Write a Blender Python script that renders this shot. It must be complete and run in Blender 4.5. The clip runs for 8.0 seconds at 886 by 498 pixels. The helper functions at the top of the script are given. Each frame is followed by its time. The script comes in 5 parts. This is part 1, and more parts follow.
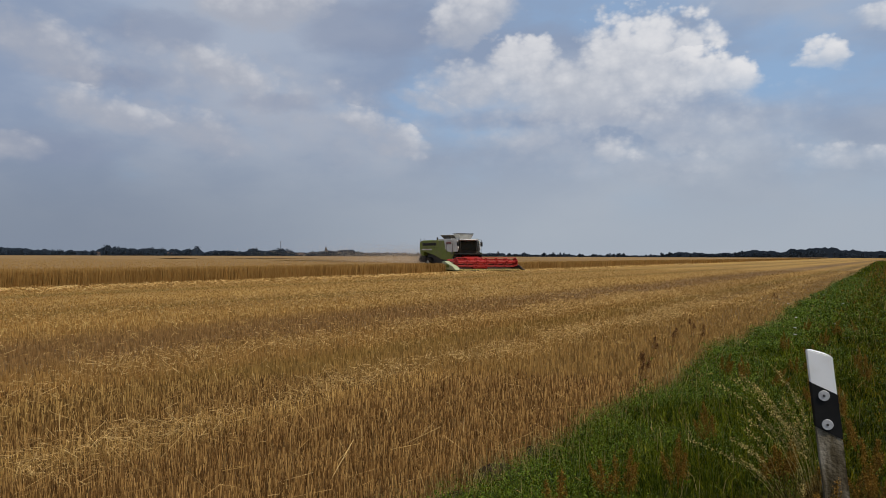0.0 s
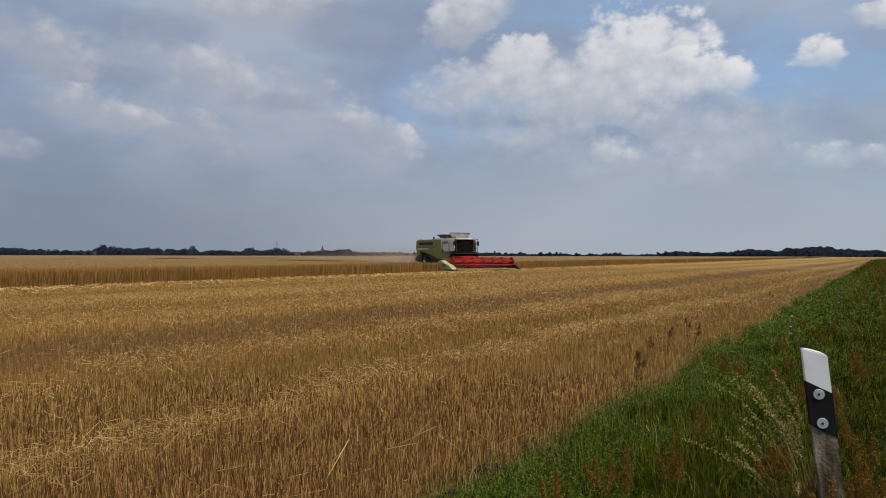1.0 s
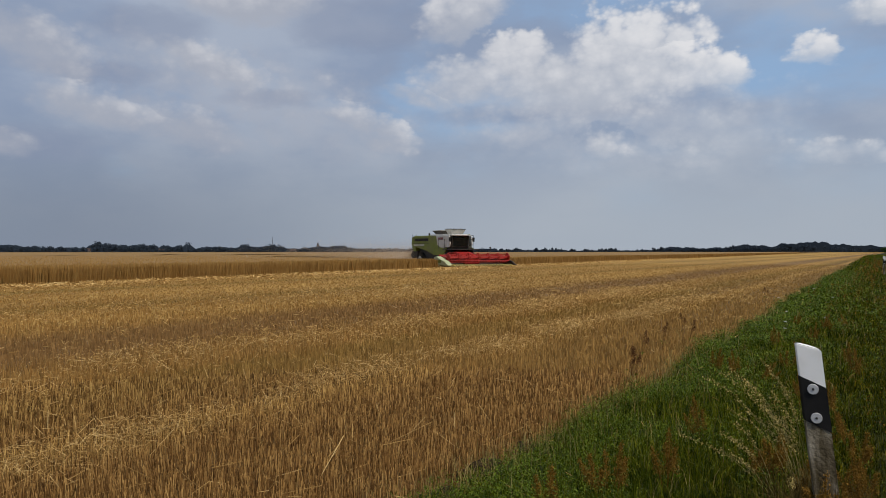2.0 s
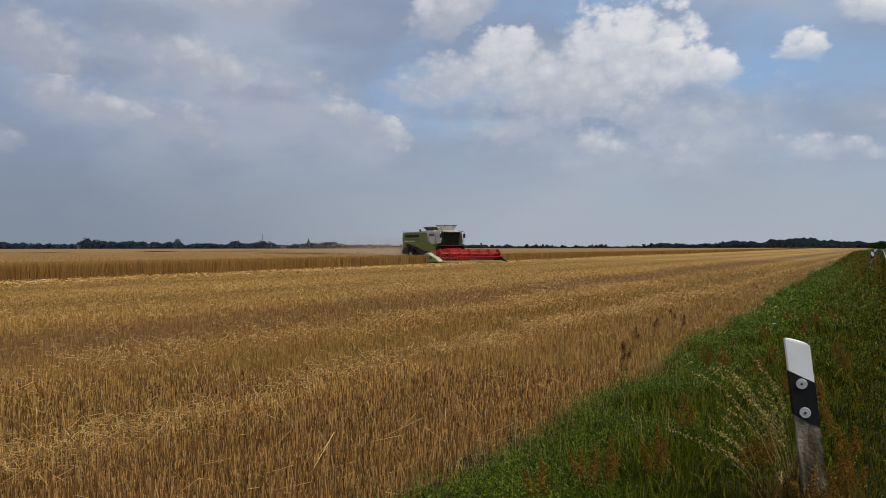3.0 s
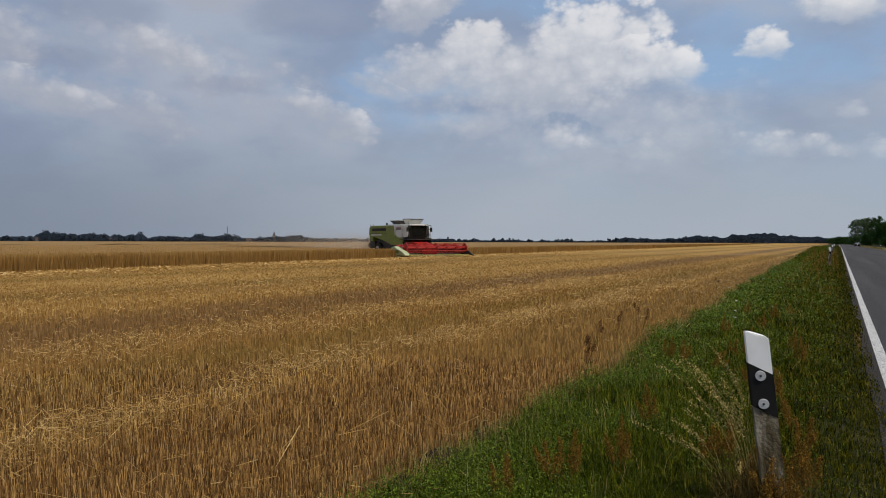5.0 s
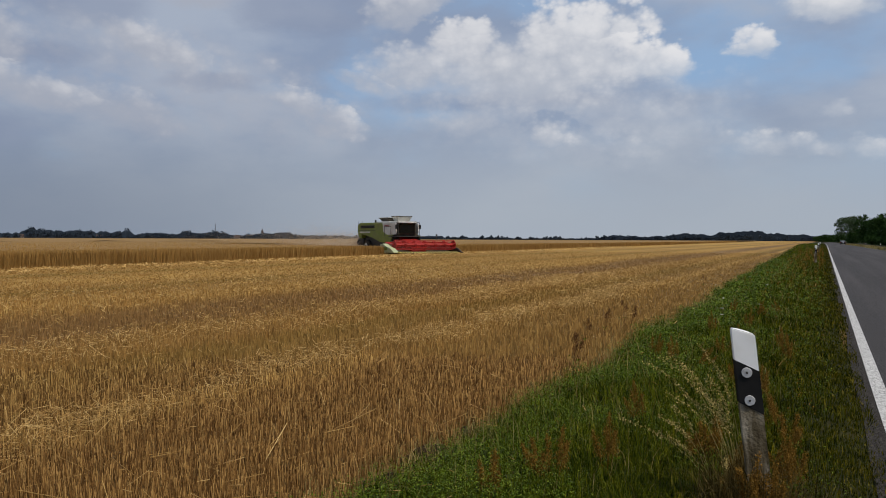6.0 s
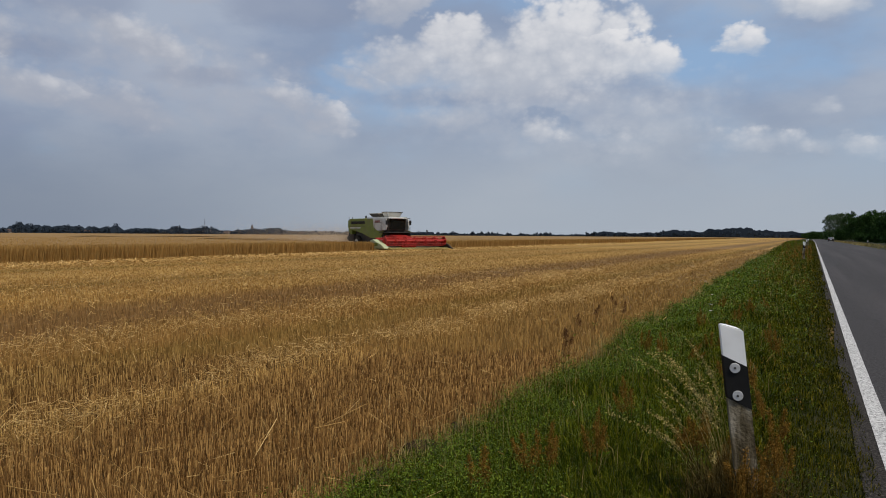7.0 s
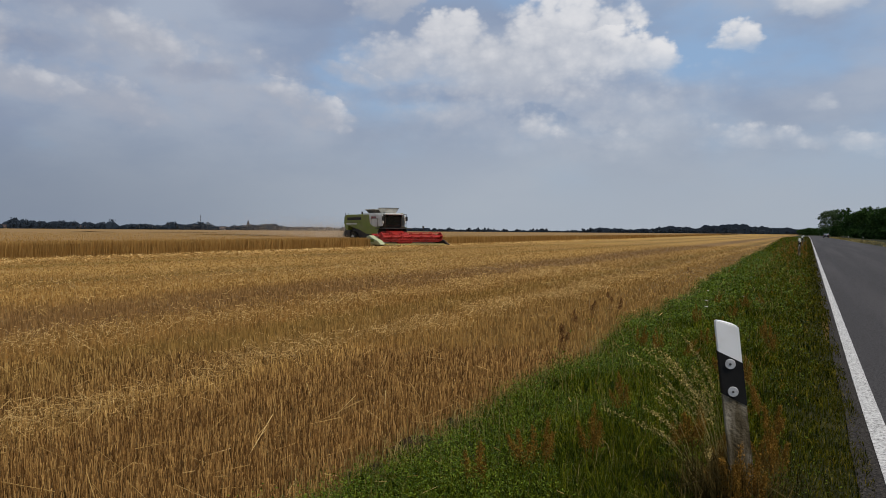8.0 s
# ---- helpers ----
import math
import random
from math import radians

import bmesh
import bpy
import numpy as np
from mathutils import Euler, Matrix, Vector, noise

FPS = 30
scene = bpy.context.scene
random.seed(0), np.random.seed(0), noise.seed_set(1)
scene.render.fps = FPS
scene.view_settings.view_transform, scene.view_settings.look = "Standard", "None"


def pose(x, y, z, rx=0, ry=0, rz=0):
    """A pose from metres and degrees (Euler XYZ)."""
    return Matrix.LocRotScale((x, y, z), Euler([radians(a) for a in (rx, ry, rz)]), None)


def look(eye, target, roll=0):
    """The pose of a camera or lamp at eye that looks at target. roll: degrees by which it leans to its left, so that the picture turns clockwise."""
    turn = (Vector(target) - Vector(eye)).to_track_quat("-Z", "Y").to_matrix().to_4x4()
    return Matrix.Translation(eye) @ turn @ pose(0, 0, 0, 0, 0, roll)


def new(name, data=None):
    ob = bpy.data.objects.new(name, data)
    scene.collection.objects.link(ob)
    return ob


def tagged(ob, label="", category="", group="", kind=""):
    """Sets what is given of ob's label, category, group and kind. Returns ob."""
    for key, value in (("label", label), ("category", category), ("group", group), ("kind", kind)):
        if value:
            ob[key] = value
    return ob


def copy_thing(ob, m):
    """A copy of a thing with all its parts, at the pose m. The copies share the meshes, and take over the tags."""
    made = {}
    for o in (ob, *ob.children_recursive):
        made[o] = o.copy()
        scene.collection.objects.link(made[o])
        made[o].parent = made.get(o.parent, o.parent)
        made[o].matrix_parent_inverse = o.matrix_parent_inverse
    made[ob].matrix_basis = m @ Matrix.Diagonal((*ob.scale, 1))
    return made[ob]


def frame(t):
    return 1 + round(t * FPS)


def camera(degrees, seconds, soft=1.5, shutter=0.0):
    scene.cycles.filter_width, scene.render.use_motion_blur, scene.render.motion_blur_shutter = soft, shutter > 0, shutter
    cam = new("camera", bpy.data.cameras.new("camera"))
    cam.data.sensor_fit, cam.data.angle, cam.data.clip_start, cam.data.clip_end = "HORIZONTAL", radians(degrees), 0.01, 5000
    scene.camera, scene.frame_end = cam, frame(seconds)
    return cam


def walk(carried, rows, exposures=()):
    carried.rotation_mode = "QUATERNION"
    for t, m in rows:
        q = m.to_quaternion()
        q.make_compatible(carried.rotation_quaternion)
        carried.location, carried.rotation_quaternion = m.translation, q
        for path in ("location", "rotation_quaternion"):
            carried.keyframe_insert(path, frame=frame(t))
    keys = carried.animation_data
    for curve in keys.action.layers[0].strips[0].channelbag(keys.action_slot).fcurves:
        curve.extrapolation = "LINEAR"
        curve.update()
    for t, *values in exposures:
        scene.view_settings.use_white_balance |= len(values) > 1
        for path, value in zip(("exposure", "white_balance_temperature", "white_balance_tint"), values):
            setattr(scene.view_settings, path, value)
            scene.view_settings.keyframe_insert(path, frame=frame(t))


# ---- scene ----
cam = camera(59.4, 8.0, soft=1.0)
# seconds, eye, heading to the left of the road, upward tilt, lean
PATH = [
    (0.0, (-0.011, -0.032, 1.461), 30.570, 0.529, 0.173),
    (0.5, (-0.007, -0.028, 1.461), 30.459, 0.561, 0.106),
    (1.0, (-0.008, -0.022, 1.460), 30.309, 0.486, 0.101),
    (1.5, (-0.006, -0.015, 1.459), 30.172, 0.344, 0.062),
    (3.0, (-0.007, -0.004, 1.456), 29.315, -0.075, -0.079),
    (3.5, (-0.009, -0.002, 1.454), 28.751, -0.196, 0.002),
    (4.0, (-0.007, -0.008, 1.454), 28.078, -0.333, 0.045),
    (4.5, (-0.004, -0.008, 1.454), 27.402, -0.437, 0.104),
    (6.0, (-0.002, 0.001, 1.452), 26.037, -0.725, 0.231),
    (6.5, (0.000, -0.008, 1.450), 25.619, -0.856, 0.315),
    (7.0, (0.000, -0.002, 1.450), 25.327, -1.018, 0.365),
    (7.5, (-0.001, -0.001, 1.448), 25.125, -1.168, 0.442),
    (8.0, (0.000, 0.000, 1.450), 25.050, -1.308, 0.418),
]
walk(cam, [(t, Matrix.Translation(e) @ pose(0, 0, 0, 0, 0, yaw) @ pose(0, 0, 0, 90 + tilt) @ pose(0, 0, 0, 0, 0, lean))
           for t, e, yaw, tilt, lean in PATH], [(0.0, 0.0, 6720, 10)])

# ---- light: high summer sun from across the road, broken cloud ----
SUN_EL, SUN_AZ = 57.0, 106.0
sun = new("sun", bpy.data.lights.new("sun", "SUN"))
sun.data.energy, sun.data.angle, sun.data.color = 3.1, radians(0.6), (1.0, 0.93, 0.82)
sd = Vector((math.sin(radians(SUN_AZ)) * math.cos(radians(SUN_EL)), math.cos(radians(SUN_AZ)) * math.cos(radians(SUN_EL)), math.sin(radians(SUN_EL))))
sun.matrix_world = look(sd * 300, (0, 0, 0))

world = bpy.data.worlds.new("summer_sky")
scene.world = world
world.use_nodes = True
WT = world.node_tree
WT.nodes.clear()


def wnode(kind):
    return WT.nodes.new(kind)


def wput(n, i, v):
    if isinstance(v, bpy.types.NodeSocket):
        WT.links.new(v, n.inputs[i])
    else:
        n.inputs[i].default_value = v


def wmath(op, a, b=0.0, c=0.0, clamp=False):
    n = wnode("ShaderNodeMath")
    n.operation, n.use_clamp = op, clamp
    for i, v in enumerate((a, b, c)):
        wput(n, i, v)
    return n.outputs[0]


def wramp(v, lo, hi):
    n = wnode("ShaderNodeMapRange")
    n.interpolation_type = "SMOOTHSTEP"
    for i, q in enumerate((v, lo, hi, 0.0, 1.0)):
        wput(n, i, q)
    return n.outputs[0]


def wmix(f, a, b):
    n = wnode("ShaderNodeMix")
    n.data_type = "RGBA"
    for i, q in ((0, f), (6, a), (7, b)):
        wput(n, i, q)
    return n.outputs[2]


def wnoise(vec, scale, detail=6.0, rough=0.55):
    n = wnode("ShaderNodeTexNoise")
    wput(n, "Vector", vec)
    n.inputs["Scale"].default_value, n.inputs["Detail"].default_value, n.inputs["Roughness"].default_value = scale, detail, rough
    return n


sky = wnode("ShaderNodeTexSky")
sky.sky_type, sky.sun_disc, sky.dust_density, sky.air_density = "NISHITA", False, 2.5, 1.2
sky.sun_elevation, sky.sun_rotation = radians(SUN_EL), radians(SUN_AZ)
co = wnode("ShaderNodeTexCoord").outputs["Generated"]
xyz = wnode("ShaderNodeSeparateXYZ")
wput(xyz, 0, co)
dx, dy, dz = xyz.outputs
az = wmath("MULTIPLY", wmath("ARCTAN2", dx, dy), 57.2958)
el = wmath("MULTIPLY", wmath("ARCSINE", dz), 57.2958)
# torn and billowing edges: the place in the sky is shifted by two sizes of noise
flat = wnode("ShaderNodeMapping")
flat.inputs["Scale"].default_value = (1.0, 1.0, 2.3)
wput(flat, 0, co)


def shifted(scale, detail, rough, amount_az, amount_el):
    ws = wnode("ShaderNodeSeparateColor")
    wput(ws, 0, wnoise(flat.outputs[0], scale, detail, rough).outputs["Color"])
    return (wmath("MULTIPLY", wmath("SUBTRACT", ws.outputs[0], 0.5), amount_az), wmath("MULTIPLY", wmath("SUBTRACT", ws.outputs[1], 0.5), amount_el))


s1, s2 = shifted(5.5, 3.0, 0.5, 3.0, 1.6), shifted(17.0, 8.0, 0.60, 2.6, 1.8)
azw = wmath("ADD", az, wmath("ADD", s1[0], s2[0]))
elw = wmath("ADD", el, wmath("ADD", s1[1], s2[1]))


def billows(scale, detail):
    """Rounded cauliflower lumps, 1 at their middles."""
    n = wnode("ShaderNodeTexVoronoi")
    n.feature, n.normalize = "SMOOTH_F1", False
    wput(n, "Vector", lumps.outputs[0])
    n.inputs["Scale"].default_value, n.inputs["Detail"].default_value, n.inputs["Roughness"].default_value, n.inputs["Smoothness"].default_value = scale, detail, 0.55, 0.25
    return wmath("SUBTRACT", 1.0, n.outputs["Distance"])


lumps = wnode("ShaderNodeMapping")
lumps.inputs["Scale"].default_value = (1.0, 1.0, 1.25)
wput(lumps, 0, co)
lump = billows(26.0, 3.0)
w3 = wnoise(flat.outputs[0], 24.0, 7.0, 0.62).outputs["Fac"]
# clouds: azimuth, elevation, half width, half height, slope (degrees), thickness, whiteness, firmness of the upper edge
HEAPS = [(-19.0, 10.4, 15.0, 4.6, -6, 0.42, 0.45, 0.1), (-44.0, 11.0, 15.0, 3.6, -12, 0.38, 0.4, 0.1), (-16.0, 14.0, 6.6, 3.9, 0, 1.0, 1.0, 1.0), (-20.6, 12.0, 9.6, 3.2, 0, 0.85, 0.70, 0.4), (-24.8, 14.1, 3.4, 2.7, 0, 1.0, 0.95, 1.0), (-11.0, 12.6, 4.4, 1.9, -12, 0.95, 1.0, 1.0),
         (-28.6, 12.4, 5.2, 2.3, 10, 0.8, 0.72, 0.4), (-4.5, 13.3, 1.6, 1.2, 0, 0.85, 0.85, 0.9), (-28.6, 17.4, 3.8, 2.4, 20, 0.9, 0.85, 0.6),
         (-46.3, 13.1, 4.6, 1.5, -22, 0.85, 0.8, 0.5), (-53.6, 9.7, 5.2, 1.5, -10, 0.75, 0.68, 0.4), (-47.8, 8.6, 5.2, 1.7, -14, 0.65, 0.5, 0.3), (-35.4, 9.1, 4.6, 1.2, -24, 0.8, 0.75, 0.5),
         (-32.0, 11.2, 2.8, 0.8, -12, 0.6, 0.5, 0.4), (-44.3, 17.7, 5.6, 1.9, 4, 0.95, 0.85, 0.5), (-57.8, 13.4, 5.4, 2.4, -30, 0.7, 0.5, 0.3), (-60.5, 6.9, 3.0, 1.2, 0, 0.6, 0.4, 0.3),
         (-18.0, 7.7, 1.9, 1.2, -12, 0.7, 0.7, 0.7), (-13.6, 6.8, 4.0, 0.9, -8, 0.4, 0.35, 0.3), (-2.8, 6.6, 4.4, 1.0, -10, 0.45, 0.45, 0.5), (2.6, 5.9, 3.4, 0.9, -8, 0.45, 0.4, 0.4),
         (-24.5, 8.6, 4.0, 1.3, 0, 0.5, 0.35, 0.3), (0.4, 15.4, 3.6, 1.3, 0, 0.9, 0.85, 0.8), (0.6, 8.7, 1.4, 0.7, 0, 0.35, 0.3, 0.3)]
heap, rim, firm = -1.0, 0.0, 0.0
for a0, e0, ra, re, slope, thick, pale, edge in HEAPS:
    du, dv = wmath("SUBTRACT", azw, a0), wmath("SUBTRACT", elw, e0)
    c, q = math.cos(radians(slope)), math.sin(radians(slope))
    u = wmath("MULTIPLY_ADD", du, c / ra, wmath("MULTIPLY", dv, q / ra))
    v = wmath("MULTIPLY_ADD", dv, c / re, wmath("MULTIPLY", du, -q / re))
    d = wmath("MULTIPLY", wmath("SUBTRACT", 1.1, wmath("ADD", wmath("MULTIPLY", u, u), wmath("MULTIPLY", v, v))), thick)
    here = wmath("MULTIPLY", d, 1.0, clamp=True)
    up = wmath("MULTIPLY_ADD", v, 0.55, 0.50, clamp=True)
    heap = wmath("MAXIMUM", heap, wmath("ADD", d, 0.6))
    rim = wmath("MAXIMUM", rim, wmath("MULTIPLY", wmath("MULTIPLY", wramp(here, 0.0, 0.25), pale), up))
    firm = wmath("MAXIMUM", firm, wmath("MULTIPLY", wmath("MULTIPLY", wramp(d, -0.5, 0.0), edge), up))
heap = wmath("SUBTRACT", heap, 0.6)
# grey patches between them
shade = 0.0
for a0, e0, ra, re, thick in ((-36.0, 16.4, 6.4, 2.2, 1.0), (-50.5, 15.2, 4.5, 1.6, 0.8), (-26.5, 9.9, 7.0, 0.9, 0.6), (-57.0, 7.0, 6.0, 1.6, 0.6), (-42.5, 10.9, 4.0, 0.9, 0.7), (-54.0, 11.9, 5.0, 0.8, 0.7), (-17, 10.0, 5.0, 0.8, 0.5)):
    u = wmath("DIVIDE", wmath("SUBTRACT", azw, a0), ra)
    v = wmath("DIVIDE", wmath("SUBTRACT", elw, e0), re)
    shade = wmath("MAXIMUM", shade, wmath("MULTIPLY", wmath("SUBTRACT", 1.1, wmath("ADD", wmath("MULTIPLY", u, u), wmath("MULTIPLY", v, v))), thick, clamp=True))
w2 = wnoise(flat.outputs[0], 4.0, 7.0, 0.54).outputs["Fac"]
w4 = wnoise(flat.outputs[0], 5.0, 6.0, 0.52).outputs["Fac"]
# a thin torn layer everywhere, thickest away from the blue gap beside the road
left = wramp(az, -2.0, -45.0)
far_left = wramp(az, -20.0, -58.0)
veil = wramp(wmath("ADD", w2, wmath("MULTIPLY_ADD", left, 0.16, 0.06)), 0.38, 0.68)
haze = wramp(el, 11.5, 1.0)
S = 1.0 / 0.1
base = wmix(0.75, sky.outputs[0], (0.270 * S, 0.435 * S, 0.70 * S, 1))
grey = wmix(wramp(w4, 0.36, 0.66), (0.250 * S, 0.31 * S, 0.44 * S, 1), (0.38 * S, 0.43 * S, 0.53 * S, 1))
c1 = wmix(wmath("MULTIPLY", veil, 0.85), base, grey)
murk = wmix(far_left, (0.375 * S, 0.43 * S, 0.505 * S, 1), (0.20 * S, 0.245 * S, 0.325 * S, 1))
c2 = wmix(wmath("MULTIPLY", haze, 0.9), c1, murk)
c2 = wmix(wmath("MULTIPLY", wramp(shade, 0.0, 0.8), 0.55), c2, (0.225 * S, 0.275 * S, 0.40 * S, 1))
# lumps eat into the upper edges; the bases fade out
grown = wmath("ADD", heap, wmath("MULTIPLY_ADD", wmath("SUBTRACT", lump, 0.45), wmath("MULTIPLY_ADD", firm, 0.8, 0.3), 0.26))
grown = wmath("ADD", grown, wmath("MULTIPLY", wmath("SUBTRACT", w3, 0.5), 0.30))
soft = wmath("MULTIPLY_ADD", firm, -0.42, 0.98, clamp=True)
cover = wramp(wmath("DIVIDE", grown, soft), 0.0, 1.0)
body = wmix(left, (0.55 * S, 0.59 * S, 0.66 * S, 1), (0.375 * S, 0.405 * S, 0.485 * S, 1))
c3 = wmix(wmath("MULTIPLY", cover, 0.74), c2, body)
light = wmath("ADD", rim, wmath("ADD", wmath("MULTIPLY", wmath("SUBTRACT", lump, 0.45), 0.42), wmath("MULTIPLY", wmath("SUBTRACT", w3, 0.5), 0.32)))
c4 = wmix(wmath("MULTIPLY", wmath("MULTIPLY", wramp(light, -0.05, 0.85), cover), wmath("MULTIPLY_ADD", left, -0.38, 0.84)), c3, (0.80 * S, 0.81 * S, 0.845 * S, 1))
bg = wnode("ShaderNodeBackground")
wput(bg, 0, c4)
bg.inputs[1].default_value = 0.1
WT.links.new(bg.outputs[0], wnode("ShaderNodeOutputWorld").inputs[0])


# ---- materials ----
def material(name, stops, scale=8.0, detail=4.0, rough=0.85, metal=0.0, bump=0.0, bump_scale=40.0, random_by="", spread=0.3, stretch=(1, 1, 1), coat=0.0, second=None, second_stretch=(1, 1, 1)):
    """A procedural surface. stops: colours from dark to light, mixed by noise and, if asked, by each island's or object's own chance."""
    m = bpy.data.materials.new(name)
    m.use_nodes = True
    nt = m.node_tree
    b = nt.nodes["Principled BSDF"]
    b.inputs["Roughness"].default_value, b.inputs["Metallic"].default_value, b.inputs["Coat Weight"].default_value = rough, metal, coat
    if rough >= 0.8:
        b.inputs["Specular IOR Level"].default_value = 0.12
    tc, mp = nt.nodes.new("ShaderNodeTexCoord"), nt.nodes.new("ShaderNodeMapping")
    mp.inputs["Scale"].default_value = stretch
    nt.links.new(tc.outputs["Object"], mp.inputs[0])
    ns = nt.nodes.new("ShaderNodeTexNoise")
    ns.inputs["Scale"].default_value, ns.inputs["Detail"].default_value = scale, detail
    nt.links.new(mp.outputs[0], ns.inputs["Vector"])
    value = ns.outputs["Fac"]
    if random_by:
        src = nt.nodes.new("ShaderNodeNewGeometry" if random_by == "island" else "ShaderNodeObjectInfo")
        ch = src.outputs["Random Per Island" if random_by == "island" else "Random"]
        mm = nt.nodes.new("ShaderNodeMix")
        mm.inputs[0].default_value = 1 - spread
        nt.links.new(value, mm.inputs[2]), nt.links.new(ch, mm.inputs[3])
        value = mm.outputs[0]
    rp = nt.nodes.new("ShaderNodeValToRGB")
    lo, hi = (0.05, 0.95) if random_by else (0.3, 0.7)
    while len(rp.color_ramp.elements) < len(stops):
        rp.color_ramp.elements.new(0.5)
    for i, c in enumerate(stops):
        rp.color_ramp.elements[i].position = lo + (hi - lo) * i / max(1, len(stops) - 1)
        rp.color_ramp.elements[i].color = (*c, 1)
    nt.links.new(value, rp.inputs[0])
    out = rp.outputs[0]
    if second:  # large stains and painted sheen streaks: colour, scale, amount
        n2 = nt.nodes.new("ShaderNodeTexNoise")
        n2.inputs["Scale"].default_value, n2.inputs["Detail"].default_value = second[1], 5
        m2 = nt.nodes.new("ShaderNodeMapping")
        m2.inputs["Scale"].default_value = second_stretch
        nt.links.new(tc.outputs["Object"], m2.inputs[0]), nt.links.new(m2.outputs[0], n2.inputs["Vector"])
        r2 = nt.nodes.new("ShaderNodeMapRange")
        for i, v in ((1, 0.45), (2, 0.7), (3, 0.0), (4, second[2])):
            r2.inputs[i].default_value = v
        nt.links.new(n2.outputs["Fac"], r2.inputs[0])
        mx = nt.nodes.new("ShaderNodeMix")
        mx.data_type = "RGBA"
        nt.links.new(r2.outputs[0], mx.inputs[0]), nt.links.new(out, mx.inputs[6])
        mx.inputs[7].default_value = (*second[0], 1)
        out = mx.outputs[2]
    nt.links.new(out, b.inputs["Base Color"])
    if bump:
        nb, bp = nt.nodes.new("ShaderNodeTexNoise"), nt.nodes.new("ShaderNodeBump")
        nb.inputs["Scale"].default_value, nb.inputs["Detail"].default_value = bump_scale, 6
        nt.links.new(tc.outputs["Object"], nb.inputs["Vector"])
        bp.inputs["Strength"].default_value, bp.inputs["Distance"].default_value = bump, 0.02
        nt.links.new(nb.outputs["Fac"], bp.inputs["Height"]), nt.links.new(bp.outputs[0], b.inputs["Normal"])
    return m


def leafy(m, amount=0.3):
    """Lets a thin leaf or straw pass some light."""
    nt = m.node_tree
    b = nt.nodes["Principled BSDF"]
    b.inputs["Specular IOR Level"].default_value = 0.03
    tr, mx = nt.nodes.new("ShaderNodeBsdfTranslucent"), nt.nodes.new("ShaderNodeMixShader")
    mx.inputs[0].default_value = amount
    nt.links.new(b.inputs["Base Color"].links[0].from_socket, tr.inputs[0])
    nt.links.new(b.outputs[0], mx.inputs[1]), nt.links.new(tr.outputs[0], mx.inputs[2])
    nt.links.new(mx.outputs[0], nt.nodes["Material Output"].inputs[0])
    return m


STUBBLE = leafy(material("stubble_stalk", [(0.075, 0.038, 0.015), (0.185, 0.099, 0.036), (0.345, 0.197, 0.073), (0.60, 0.385, 0.155)], 3, random_by="island", spread=0.1, rough=0.6), 0.25)
# loose straw for far off, its bright and dark evened out in the colour
FARSTRAW = leafy(material("far_straw", [(0.32, 0.197, 0.066), (0.40, 0.252, 0.085), (0.50, 0.325, 0.115)], 0.6, random_by="island", spread=0.5, rough=0.6), 0.2)
# stubble again, with the brightness of a flat, distant view put into its colours
FARSTUBBLE = leafy(material("lightened_far_stalk", [(0.225, 0.13, 0.048), (0.315, 0.187, 0.067), (0.45, 0.28, 0.102)], 3, random_by="island", spread=0.3, rough=0.6), 0.25)
STRAW = leafy(material("loose_straw", [(0.30, 0.18, 0.06), (0.52, 0.325, 0.112), (0.80, 0.57, 0.25)], 3, random_by="island", spread=0.1, rough=0.5), 0.2)
WHEAT = leafy(material("ripe_wheat", [(0.30, 0.170, 0.052), (0.37, 0.215, 0.068), (0.46, 0.285, 0.098)], 0.5, random_by="island", rough=0.7), 0.25)
# the near-black first stop puts the shade between blades into some of them
GRASS = leafy(material("verge_grass", [(0.003, 0.005, 0.001), (0.026, 0.043, 0.003), (0.094, 0.118, 0.006), (0.25, 0.225, 0.022)], 1.2, random_by="island", spread=0.35, rough=0.8), 0.22)
HERB = leafy(material("herb_leaf", [(0.010, 0.020, 0.002), (0.062, 0.104, 0.007), (0.23, 0.30, 0.036)], 2, random_by="island", rough=0.8), 0.3)
DRYGRASS = leafy(material("dry_grass", [(0.11, 0.08, 0.022), (0.27, 0.20, 0.065), (0.52, 0.42, 0.18)], 3, random_by="island", rough=0.6), 0.3)
DULLGRASS = leafy(material("withered_grass", [(0.018, 0.013, 0.004), (0.055, 0.040, 0.011), (0.20, 0.145, 0.05)], 3, random_by="island", rough=0.7), 0.2)
RUST = leafy(material("sorrel_seed", [(0.060, 0.036, 0.008), (0.18, 0.098, 0.018), (0.34, 0.175, 0.036)], 20, random_by="island", rough=0.8), 0.2)
DARKSEED = material("dock_seed", [(0.055, 0.023, 0.008), (0.115, 0.050, 0.016), (0.175, 0.082, 0.028)], 20, random_by="island", rough=0.85)


